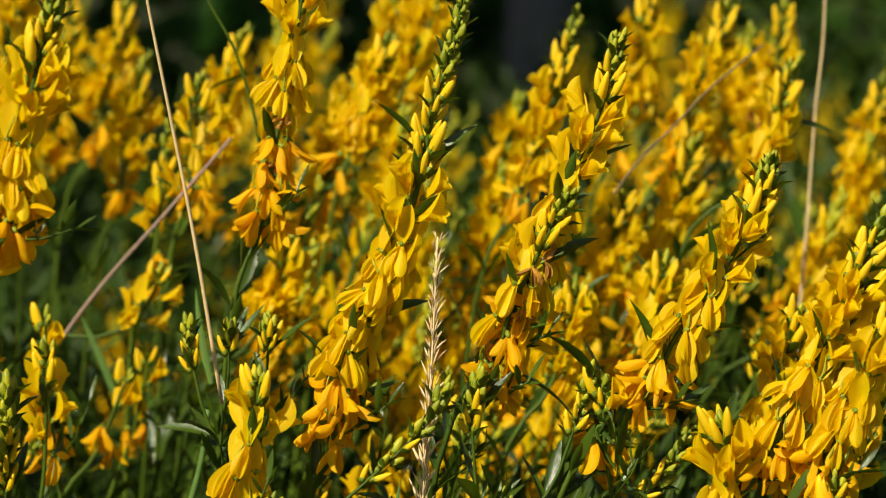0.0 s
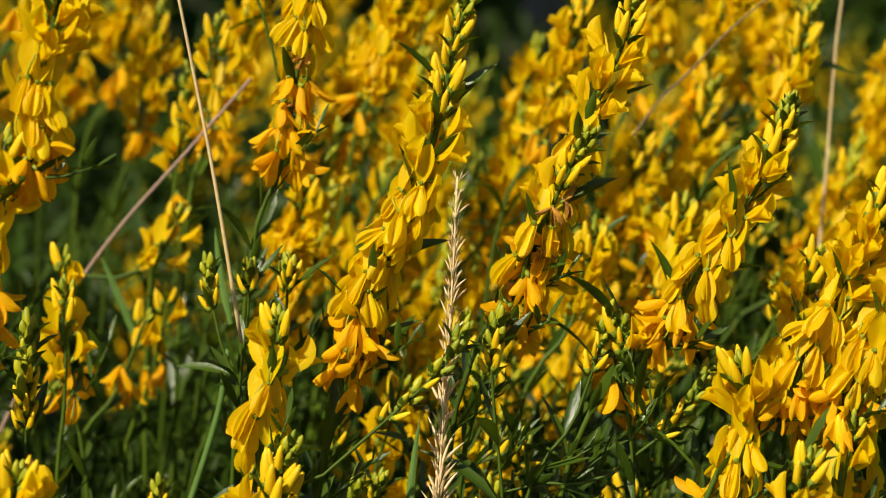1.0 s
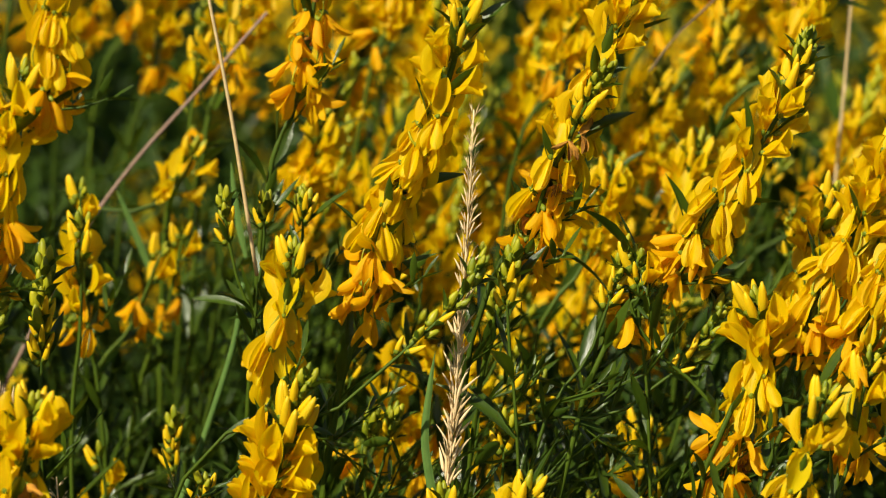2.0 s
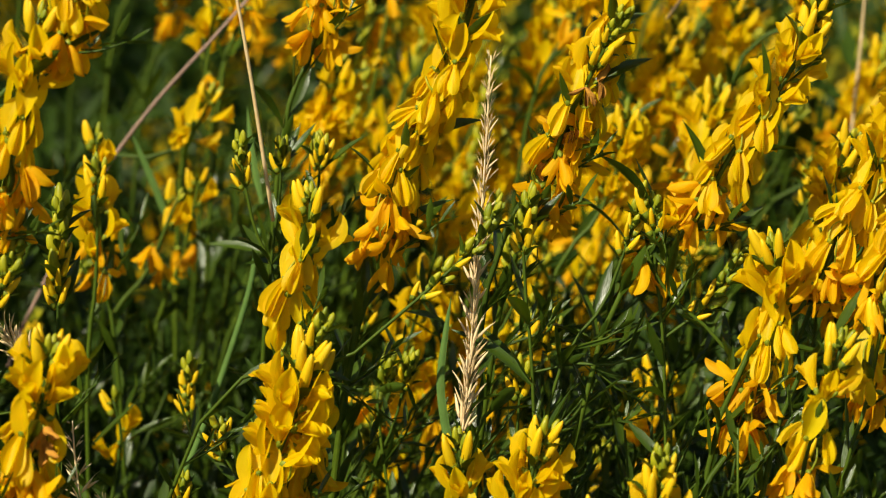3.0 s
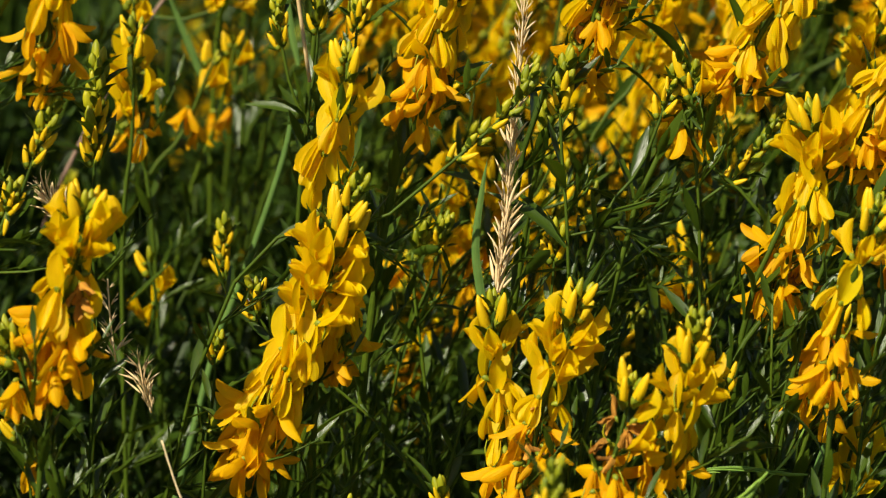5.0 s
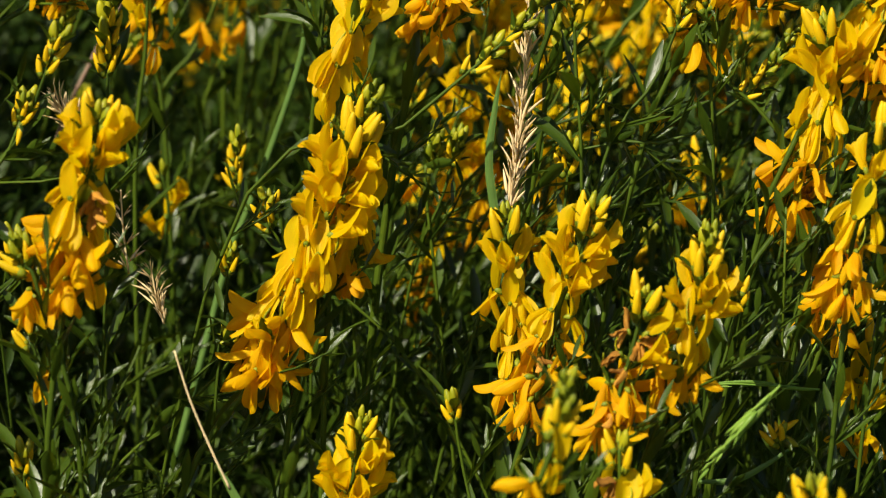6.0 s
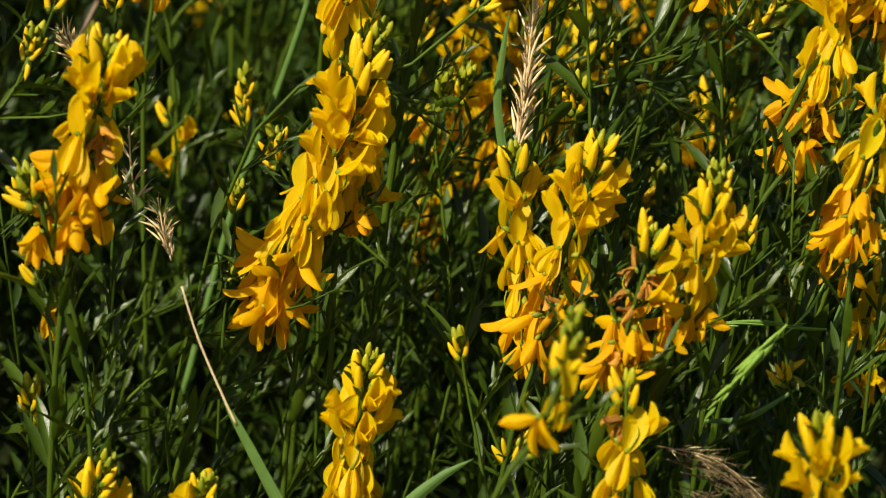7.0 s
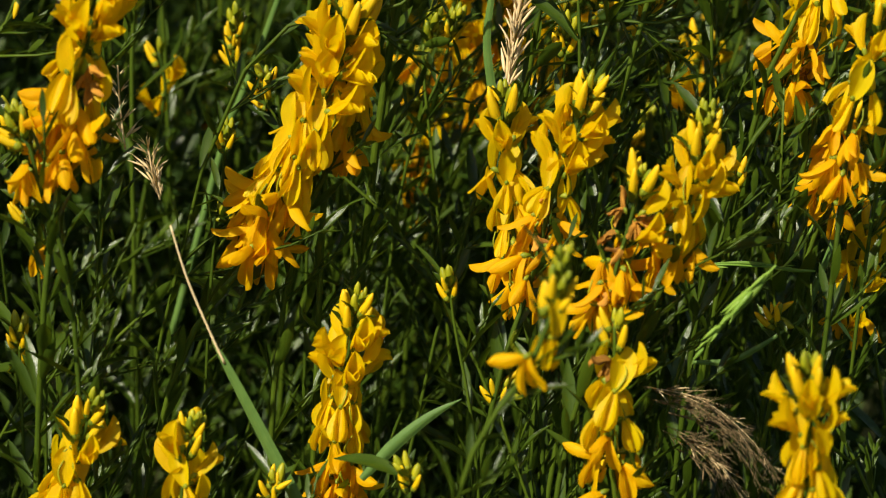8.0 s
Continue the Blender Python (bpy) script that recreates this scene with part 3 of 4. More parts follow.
flower_spike([(0.146, 1.250, 0.598), (0.137, 1.250, 0.572), (0.129, 1.250, 0.544)], 34, 5, 0.1, 0.3, 0.0, 3, seed=72, fine=False)
flower_spike([(0.160, 1.160, 0.562), (0.152, 1.160, 0.540), (0.144, 1.160, 0.509)], 22, 4, 0.1, 0.4, 0.0, 3, seed=73)
flower_spike([(0.167, 1.130, 0.616), (0.154, 1.130, 0.589), (0.139, 1.130, 0.555)], 40, 6, 0.12, 0.2, 0.0, 3, seed=74)

# ---- closed shoots between them ----
bud_sprig([(-0.162, 1.140, 0.586), (-0.163, 1.140, 0.567), (-0.164, 1.140, 0.524)], 24, 8, seed=31, size=1.2)
bud_sprig([(-0.172, 1.100, 0.579), (-0.177, 1.100, 0.565), (-0.187, 1.100, 0.538)], 12, 8, seed=32)
bud_sprig([(-0.188, 1.100, 0.545), (-0.190, 1.100, 0.537), (-0.194, 1.100, 0.527)], 11, 9, seed=76)
bud_sprig([(0.042, 1.190, 0.528), (0.041, 1.190, 0.516), (0.039, 1.190, 0.505)], 9, 4, seed=77, size=1.05, sway=-0.06)
bud_sprig([(0.024, 1.200, 0.530), (0.022, 1.200, 0.519), (0.020, 1.200, 0.509)], 9, 4, seed=78, size=1.05, sway=0.05)
bud_sprig([(0.055, 1.210, 0.502), (0.053, 1.210, 0.491), (0.050, 1.210, 0.479)], 9, 4, seed=79, size=1.05, sway=0.08)
bud_sprig([(0.069, 1.180, 0.481), (0.067, 1.180, 0.469), (0.066, 1.180, 0.459)], 9, 4, seed=80, size=1.05, sway=-0.08)
bud_sprig([(-0.041, 1.200, 0.516), (-0.043, 1.200, 0.503), (-0.045, 1.200, 0.492)], 9, 4, seed=81, size=1.05, sway=0.06)
bud_sprig([(-0.118, 1.150, 0.478), (-0.119, 1.150, 0.462)], 8, 6, seed=33)
bud_sprig([(0.011, 1.160, 0.520), (0.010, 1.160, 0.501)], 9, 6, seed=34)
bud_sprig([(0.013, 1.150, 0.589), (0.011, 1.150, 0.572), (0.012, 1.150, 0.554)], 12, 8, seed=35, size=1.15)
bud_sprig([(-0.030, 1.100, 0.436), (-0.028, 1.100, 0.422)], 6, 6, seed=36)
bud_sprig([(-0.100, 1.200, 0.602), (-0.098, 1.200, 0.586), (-0.095, 1.200, 0.571)], 8, 7, seed=37)
bud_sprig([(-0.083, 1.200, 0.600), (-0.084, 1.200, 0.582)], 7, 5, seed=38)
bud_sprig([(-0.069, 1.220, 0.597), (-0.070, 1.220, 0.581)], 10, 5, seed=39, size=1.1)
bud_sprig([(0.056, 1.160, 0.589), (0.050, 1.160, 0.569), (0.044, 1.160, 0.551)], 9, 9, seed=40)
bud_sprig([(0.095, 1.160, 0.570), (0.082, 1.160, 0.548), (0.057, 1.160, 0.527)], 12, 6, seed=41)
bud_sprig([(-0.033, 1.200, 0.514), (-0.037, 1.200, 0.495)], 12, 6, seed=42)
bud_sprig([(0.045, 1.220, 0.519), (0.041, 1.220, 0.504)], 9, 6, seed=43)
bud_sprig([(0.001, 1.140, 0.589), (-0.006, 1.140, 0.574), (-0.021, 1.140, 0.559), (-0.052, 1.140, 0.531)], 12, 5, seed=44, yellow=0.3)

for n, line in enumerate(([(-0.196, 1.120, 0.489), (-0.192, 1.120, 0.462)], [(-0.042, 1.030, 0.387), (-0.040, 1.030, 0.370)], [(-0.007, 1.100, 0.394), (-0.008, 1.100, 0.380)], [(-0.189, 1.100, 0.396), (-0.189, 1.100, 0.384)],
                          [(0.095, 1.120, 0.421), (0.097, 1.120, 0.409)], [(0.025, 1.050, 0.385), (0.025, 1.050, 0.369)], [(0.043, 1.080, 0.373), (0.043, 1.080, 0.367)], [(-0.089, 1.050, 0.372), (-0.087, 1.050, 0.355)],
                          [(-0.117, 1.150, 0.443), (-0.121, 1.150, 0.430)], [(-0.105, 1.160, 0.497), (-0.097, 1.160, 0.476)], [(0.071, 1.100, 0.484), (0.072, 1.100, 0.467)],
                          [(-0.188, 1.090, 0.413), (-0.188, 1.090, 0.398)], [(0.063, 1.160, 0.583), (0.061, 1.160, 0.566)], [(0.143, 1.170, 0.581), (0.140, 1.170, 0.566)])):
    bud_sprig(line, 7, 6, seed=45 + n, size=1.05, yellow=0.65, sway=0.09 * math.sin(3.7 * n))

# ---- dry and green grasses ----
def stalk(points, material, r0, r1, name, label, category):
    line = smooth_line([Vector(p) for p in points], 8)
    me = Soup().put(*tube(line, r0, r1)).mesh(name, material)
    return tagged(new(name, me), label, category)


stalk([(-0.086, 1.190, 0.572), (-0.096, 1.190, 0.637), (-0.105, 1.190, 0.686), (-0.113, 1.190, 0.729), (-0.118, 1.190, 0.763)], STRAW, 0.85 * MM, 0.55 * MM, "straw", "thin pale dry grass stalk leaning between the flowers", "dry grass")
stalk([(0.129, 1.450, 0.0), (0.168, 1.450, 0.564), (0.171, 1.450, 0.607), (0.174, 1.450, 0.660), (0.177, 1.450, 0.692), (0.178, 1.450, 0.724)], STRAW, 0.85 * MM, 0.6 * MM, "straw", "pale dry grass stalk standing behind the flowers", "dry grass")
stalk([(-0.217, 1.360, 0.473), (-0.209, 1.360, 0.494), (-0.178, 1.360, 0.554), (-0.153, 1.360, 0.590), (-0.122, 1.360, 0.625), (-0.093, 1.360, 0.658)], TWIG, 1.1 * MM, 0.7 * MM, "twig", "bare grey-brown dead twig slanting through the plants", "twig")
stalk([(0.075, 1.360, 0.633), (0.086, 1.360, 0.648), (0.101, 1.360, 0.663), (0.115, 1.360, 0.678), (0.130, 1.360, 0.691), (0.140, 1.360, 0.699)], STRAW_BROWN, 0.6 * MM, 0.4 * MM, "twig", "thin brown dead twig behind the flower spikes", "twig")
stalk([(-0.075, 1.300, 0.644), (-0.079, 1.300, 0.673), (-0.087, 1.300, 0.701), (-0.098, 1.300, 0.722), (-0.103, 1.300, 0.737)], STEM, 0.8 * MM, 0.5 * MM, "grass_stalk", "thin green grass stalk bending over the flowers", "grass")


def grass_blade(points, width, material=GRASS, label="long narrow green grass blade among the stems", fold=0.5):
    """A tapering blade with a keel along its middle."""
    line = smooth_line([Vector(p) for p in points], 6)
    verts, n = [], len(line)
    for a, q in enumerate(line):
        u = a / (n - 1)
        way = (line[min(a + 1, n - 1)] - line[max(a - 1, 0)]).normalized()
        side = way.cross(Vector((0.15, 1, 0.1))).normalized()
        face = side.cross(way)
        half = width / 2 * min(1.0, 0.5 + 2 * u) * max(0.03, (1 - u ** 3))
        verts += [q + side * half * v + face * half * fold * abs(v) for v in (-1, -0.5, 0, 0.5, 1)]
    me = Soup().put([tuple(v) for v in verts], grid_faces(n, 5), [(a / n, b / 4) for a in range(n) for b in range(5)]).mesh("wild_grass", material)
    return tagged(new("wild_grass", me), label, "grass", "long wild grass leaves")


stalk([(-0.150, 1.240, 0.361), *[(-0.129, 1.250, 0.447), (-0.123, 1.250, 0.464), (-0.113, 1.250, 0.491), (-0.100, 1.250, 0.532), (-0.096, 1.250, 0.558)]], GRASS, 1.7 * MM, 1.3 * MM, "grass_stalk", "thick pale green grass stem behind the spikes", "grass")
grass_blade([(-0.014, 1.160, 0.469), (-0.017, 1.160, 0.492), (-0.020, 1.160, 0.514), (-0.018, 1.160, 0.536), (-0.016, 1.160, 0.549)], 3.6 * MM)
grass_blade([(-0.059, 1.070, 0.367), (-0.047, 1.070, 0.381), (-0.035, 1.070, 0.392), (-0.023, 1.070, 0.400)], 5.0 * MM)
grass_blade([(-0.074, 1.060, 0.348), (-0.084, 1.060, 0.365), (-0.096, 1.060, 0.388), (-0.109, 1.060, 0.413), (-0.114, 1.060, 0.422)], 5.2 * MM)
grass_blade([(-0.143, 1.360, 0.536), (-0.150, 1.360, 0.554), (-0.156, 1.360, 0.569), (-0.161, 1.360, 0.581)], 3.6 * MM)
grass_blade([(-0.097, 1.280, 0.563), (-0.100, 1.280, 0.577), (-0.102, 1.280, 0.592), (-0.103, 1.280, 0.604)], 3.0 * MM)
grass_blade([(0.063, 1.120, 0.401), (0.077, 1.120, 0.402), (0.089, 1.120, 0.409), (0.104, 1.120, 0.421)], 2.8 * MM)
grass_blade([(0.107, 1.120, 0.439), (0.098, 1.120, 0.439), (0.083, 1.120, 0.441), (0.068, 1.120, 0.440), (0.057, 1.120, 0.437)], 1.7 * MM, GRASS_LIGHT)
grass_blade([(0.105, 1.120, 0.457), (0.101, 1.120, 0.448), (0.094, 1.120, 0.439), (0.087, 1.120, 0.433)], 1.2 * MM, GRASS_LIGHT)
grass_blade([(0.100, 1.130, 0.407), (0.108, 1.130, 0.427), (0.115, 1.130, 0.450), (0.127, 1.130, 0.464)], 2.6 * MM)
stalk([(-0.109, 1.060, 0.413), (-0.115, 1.060, 0.426), (-0.123, 1.060, 0.445), (-0.129, 1.060, 0.464)], STRAW, 0.55 * MM, 0.4 * MM, "straw", "dry grass stalk with a withered ear", "dry grass")


def grass_ear(points, count, seed, material=STRAW, size=1.0, spread=0.5, label="dry pale grass ear with bristly husks", awn=6.0, thick=0.5, slim=0.6):
    """A stalk with husks along it, each ending in an awn."""
    r = random.Random(seed)
    line = smooth_line([Vector(p) for p in points], 6)
    at, length = along(line)
    root = thing("grass_ear", line[0], label, "grass ear", "grass ears")
    part("stalk", Soup().put(*tube([q - line[0] for q in line], thick * MM, thick * 0.6 * MM, 5)).mesh("stalk", material), root)
    husks = []
    for k in range(4):
        soup = Soup().put(*pod((6 + k) * MM, slim * MM, 0.05 * k, 6, 5, 0.7, 0.8))
        bristle = [Vector((0, 5 * MM, 0)), Vector((0.3 * MM * k, (5 + awn * 0.6) * MM, 0.6 * MM)), Vector((0.6 * MM * k, (5 + awn) * MM, 1.6 * MM))]
        soup.put(*tube(bristle, 0.12 * MM, 0.04 * MM, 3))
        twin = turned(pod((5 + k) * MM, slim * MM, 0.05 * k, 6, 5, 0.7, 0.8), 0.35, 0.4 - 0.25 * k, 0, (0.5 * MM, 2 * MM, 0.4 * MM))
        if awn > 4:
            soup.put(*twin)
        husks.append(soup.mesh("husk", material))
    for n in range(count):
        q, way = at(1 - 0.97 * (n + 0.5) / count)
        side = axis_frame(way, 2.4 * n + r.uniform(-0.6, 0.6))
        part("husk", r.choice(husks), root, place(q - line[0] + side * 0.0008, side * spread * r.uniform(0.3, 1.9) + way + Vector((r.gauss(0, 0.3), r.gauss(0, 0.3), 0)) * spread, side, size * (0.5 + 0.7 * n / count) * r.uniform(0.65, 1.25)))
    return root


grass_ear([(-0.012, 1.150, 0.492), (-0.010, 1.150, 0.511), (-0.008, 1.150, 0.537), (-0.006, 1.150, 0.568), (-0.004, 1.150, 0.600), (-0.002, 1.150, 0.643)], 92, 51, size=1.15, spread=0.13, awn=6.5, slim=0.5)
stalk([(-0.030, 1.250, 0.0), (-0.018, 1.190, 0.400), (-0.012, 1.150, 0.492)], GRASS, 0.8 * MM, 0.5 * MM, "straw", "dry grass stalk carrying a pale ear", "dry grass")
grass_ear([(-0.172, 1.130, 0.524), (-0.177, 1.130, 0.532), (-0.183, 1.130, 0.541)], 20, 52, size=1.3, spread=0.2, slim=0.45)
grass_ear([(-0.157, 1.150, 0.468), (-0.159, 1.150, 0.484), (-0.160, 1.150, 0.501)], 14, 53, size=0.8)
grass_ear([(-0.141, 1.130, 0.454), (-0.144, 1.130, 0.465), (-0.146, 1.130, 0.476)], 18, 54, size=1.05, spread=0.32, slim=0.45)
grass_ear([(0.057, 1.120, 0.437), (0.071, 1.120, 0.440), (0.085, 1.120, 0.440), (0.098, 1.120, 0.440)], 9, 55, GRASS_LIGHT, 0.9, 0.04, "slender green grass spikelet hanging over the stems", 3.0)
grass_ear([(0.086, 1.050, 0.461), (0.078, 1.050, 0.451), (0.069, 1.050, 0.439), (0.061, 1.050, 0.429)], 16, 56, GRASS_LIGHT, 1.7, 0.07, "plump green grass spikelet hanging over the stems", 3.5, 0.5, 0.75)
r_plume = random.Random(31)
PLUME_TOP, PLUME_LOW, PLUME_END = Vector((0.045, 1.060, 0.413)), Vector((0.055, 1.070, 0.383)), Vector((0.086, 1.050, 0.378))
for n in range(13):
    k = n / 12
    start = PLUME_TOP.lerp(PLUME_LOW, k ** 1.3) + Vector((r_plume.uniform(-0.004, 0.004), r_plume.uniform(-0.006, 0.006), r_plume.uniform(-0.003, 0.003)))
    end = PLUME_END + Vector((0.004 - 0.012 * k + r_plume.uniform(-0.008, 0.006), r_plume.uniform(-0.006, 0.006), 0.010 - 0.020 * k + r_plume.uniform(-0.005, 0.005)))
    bow = Vector((0.003, 0, 0.007 - 0.004 * k))
    grass_ear([tuple(start), tuple(start.lerp(end, 0.35) + bow), tuple(start.lerp(end, 0.7) + bow * 0.8), tuple(end)],
              12, 60 + n, STRAW if n in (1, 10) else STRAW_BROWN, 0.75 if n < 9 else 0.9, 0.13, "dry brown feathery grass plume drooping to the ground", 13.0, 0.15, 0.28)

# ---- the row of plants just behind, out of focus ----
BEHIND = dict(fine=False, leaves=5)
flower_spike([(-0.160, 1.600, 0.707), (-0.169, 1.600, 0.673), (-0.180, 1.600, 0.629)], 34, 8, 0.2, seed=101, **BEHIND)
flower_spike([(-0.148, 1.550, 0.678), (-0.155, 1.550, 0.648), (-0.163, 1.550, 0.608)], 30, 8, 0.25, seed=102, **BEHIND)
flower_spike([(-0.191, 1.620, 0.715), (-0.197, 1.620, 0.668), (-0.207, 1.620, 0.612)], 36, 8, 0.2, seed=103, **BEHIND)
flower_spike([(-0.201, 1.500, 0.727), (-0.206, 1.500, 0.700), (-0.212, 1.500, 0.672)], 24, 8, 0.2, seed=104, **BEHIND)
flower_spike([(-0.025, 1.450, 0.695), (-0.034, 1.450, 0.669), (-0.046, 1.450, 0.634)], 38, 6, 0.15, seed=105, **BEHIND)
flower_spike([(-0.005, 1.550, 0.724), (-0.014, 1.550, 0.691), (-0.027, 1.550, 0.645)], 40, 4, 0.1, seed=106, **BEHIND)
flower_spike([(0.061, 1.420, 0.708), (0.052, 1.420, 0.674), (0.037, 1.420, 0.624)], 36, 12, 0.3, seed=107, **BEHIND)
flower_spike([(0.107, 1.550, 0.724), (0.098, 1.550, 0.682), (0.087, 1.550, 0.634)], 36, 8, 0.2, seed=108, **BEHIND)
flower_spike([(0.140, 1.500, 0.713), (0.127, 1.500, 0.675), (0.111, 1.500, 0.628)], 38, 8, 0.2, seed=109, **BEHIND)
flower_spike([(0.175, 1.580, 0.709), (0.169, 1.580, 0.674), (0.155, 1.580, 0.622)], 36, 8, 0.2, 0.4, 0.1, seed=110, **BEHIND)
flower_spike([(0.158, 1.400, 0.688), (0.151, 1.400, 0.663), (0.137, 1.400, 0.632)], 26, 10, 0.3, seed=111, **BEHIND)
flower_spike([(0.226, 1.580, 0.668), (0.218, 1.580, 0.637), (0.207, 1.580, 0.590)], 34, 8, 0.2, seed=112, **BEHIND)
flower_spike([(-0.096, 1.500, 0.694), (-0.104, 1.500, 0.664), (-0.115, 1.500, 0.625)], 30, 8, 0.15, 0.4, seed=113, **BEHIND)
flower_spike([(-0.109, 1.400, 0.681), (-0.112, 1.400, 0.655), (-0.116, 1.400, 0.627)], 14, 8, 0.2, seed=114, **BEHIND)
flower_spike([(-0.125, 1.420, 0.657), (-0.128, 1.420, 0.632), (-0.133, 1.420, 0.598)], 7, 14, 0.45, seed=115, **BEHIND)
flower_spike([(-0.049, 1.550, 0.657), (-0.058, 1.550, 0.625), (-0.068, 1.550, 0.588)], 36, 8, 0.15, 0.4, seed=116, **BEHIND)
flower_spike([(0.121, 1.480, 0.644), (0.113, 1.480, 0.614), (0.102, 1.480, 0.576)], 34, 8, 0.2, seed=117, **BEHIND)
flower_spike([(0.087, 1.450, 0.626), (0.079, 1.450, 0.599), (0.068, 1.450, 0.564)], 32, 8, 0.2, 0.4, seed=118, **BEHIND)
flower_spike([(0.191, 1.500, 0.609), (0.184, 1.500, 0.581), (0.173, 1.500, 0.548)], 30, 8, 0.2, seed=119, **BEHIND)
flower_spike([(-0.069, 1.400, 0.608), (-0.074, 1.400, 0.588), (-0.085, 1.400, 0.564)], 26, 8, 0.2, seed=120, **BEHIND)
flower_spike([(-0.126, 1.380, 0.595), (-0.134, 1.380, 0.579), (-0.145, 1.380, 0.569)], 7, 6, 0.2, 0.3, seed=121, **BEHIND)
flower_spike([(-0.139, 1.350, 0.553), (-0.144, 1.350, 0.541), (-0.151, 1.350, 0.523)], 5, 3, 0.1, 0.5, seed=122, **BEHIND)
flower_spike([(-0.132, 1.380, 0.559), (-0.135, 1.380, 0.543), (-0.140, 1.380, 0.522)], 6, 5, 0.2, 0.3, seed=123, **BEHIND)
flower_spike([(-0.160, 1.280, 0.478), (-0.157, 1.280, 0.463), (-0.159, 1.280, 0.446)], 4, 2, 0.1, 0.3, seed=124, **BEHIND)
flower_spike([(0.071, 1.300, 0.487), (0.069, 1.300, 0.470), (0.067, 1.300, 0.450)], 18, 4, 0.1, 0.7, seed=125, **BEHIND)
flower_spike([(-0.045, 1.300, 0.454), (-0.048, 1.300, 0.436), (-0.050, 1.300, 0.421)], 12, 4, 0.1, 0.7, seed=126, **BEHIND)
flower_spike([(0.132, 1.150, 0.454), (0.129, 1.150, 0.438), (0.122, 1.150, 0.403)], 16, 3, 0.1, 0.6, seed=127, **BEHIND)
flower_spike([(-0.161, 1.250, 0.584), (-0.162, 1.250, 0.561), (-0.163, 1.250, 0.537)], 8, 6, 0.2, 0.5, seed=128, **BEHIND)
flower_spike([(0.058, 1.320, 0.598), (0.054, 1.320, 0.576), (0.047, 1.320, 0.556)], 22, 6, 0.2, 0.4, seed=129, **BEHIND)
flower_spike([(0.098, 1.340, 0.606), (0.091, 1.340, 0.583), (0.082, 1.340, 0.563)], 22, 6, 0.2, 0.4, seed=130, **BEHIND)

for n, line in enumerate(([(0.000, 1.520, 0.720), (-0.009, 1.520, 0.690), (-0.023, 1.520, 0.657)], [(-0.024, 1.580, 0.714), (-0.027, 1.580, 0.680), (-0.034, 1.580, 0.648)], [(-0.041, 1.550, 0.674), (-0.048, 1.550, 0.648), (-0.059, 1.550, 0.614)], [(-0.018, 1.500, 0.656), (-0.023, 1.500, 0.628), (-0.031, 1.500, 0.601)],
                          [(-0.032, 1.550, 0.614), (-0.038, 1.550, 0.588), (-0.047, 1.550, 0.559)], [(-0.057, 1.600, 0.608), (-0.063, 1.600, 0.587), (-0.072, 1.600, 0.564)], [(0.209, 1.480, 0.551), (0.201, 1.480, 0.523), (0.191, 1.480, 0.487)],
                          [(0.221, 1.550, 0.594), (0.215, 1.550, 0.565), (0.207, 1.550, 0.536)], [(0.183, 1.520, 0.589), (0.178, 1.520, 0.561), (0.167, 1.520, 0.530)], [(0.136, 1.560, 0.587), (0.131, 1.560, 0.558), (0.120, 1.560, 0.529)], 
                          [(0.102, 1.520, 0.618), (0.097, 1.520, 0.592), (0.086, 1.520, 0.564)], [(0.029, 1.500, 0.628), (0.024, 1.500, 0.601), (0.015, 1.500, 0.573)], [(0.038, 1.550, 0.657), (0.033, 1.550, 0.634), (0.024, 1.550, 0.611)], [(0.007, 1.500, 0.556), (0.002, 1.500, 0.531), (-0.004, 1.500, 0.505)],
                          [(0.215, 1.560, 0.636), (0.210, 1.560, 0.613), (0.202, 1.560, 0.584)], [(0.159, 1.600, 0.687), (0.153, 1.600, 0.661), (0.145, 1.600, 0.629)])):
    far_spike(line, 34, 950 + n, 0.2, 1.1, label="green stem with a spike of yellow pea flowers among others")

# ---- the rows further back ----
r = random.Random(11)
for n in range(190):
    y = 1.6 + 1.6 * (n / 190) ** 0.9
    reach = 0.09 + 0.19 * y
    x = r.uniform(-reach, reach)
    top = Vector((x, y, 0.62 + 0.06 * noise.noise((x * 5, y * 3, 9)) + r.uniform(-0.08, 0.05)))
    if x / y < -0.07 and y < 2.1 and r.random() < 0.65:
        continue
    if -0.118 < x / y < -0.066 or -0.038 < x / y < -0.024 or 0.004 < x / y < 0.040:
        top.z -= 0.15 + 0.05 * (y - 1.6)
    elif x / y > 0.105:
        top.z -= 0.07 + 0.03 * (y - 1.7)
    lean = Vector((r.uniform(-0.01, 0.09), r.uniform(-0.03, 0.03), 0))
    tall = r.uniform(0.05, 0.08) if x / y < -0.04 and y < 2.4 else r.uniform(0.08, 0.16)
    far_spike([tuple(top + lean * 0.5), tuple(top - Vector((0, 0, tall * 0.5))), tuple(top - lean * 0.6 - Vector((0, 0, tall)))], r.randint(26, 40), 200 + n, r.uniform(0.1, 0.5))

for n in range(42):
    y = r.uniform(1.42, 1.75)
    x = y * r.uniform(-0.055, 0.15)
    top = Vector((x, y, 0.80 - 0.140 * y + r.uniform(-0.055, 0.03)))
    tall = r.uniform(0.06, 0.10)
    far_spike([tuple(top + Vector((0.012, 0, 0))), tuple(top - Vector((0, 0, tall * 0.5))), tuple(top - Vector((0.02, 0, tall)))], r.randint(28, 40), 900 + n, r.uniform(0.1, 0.4))

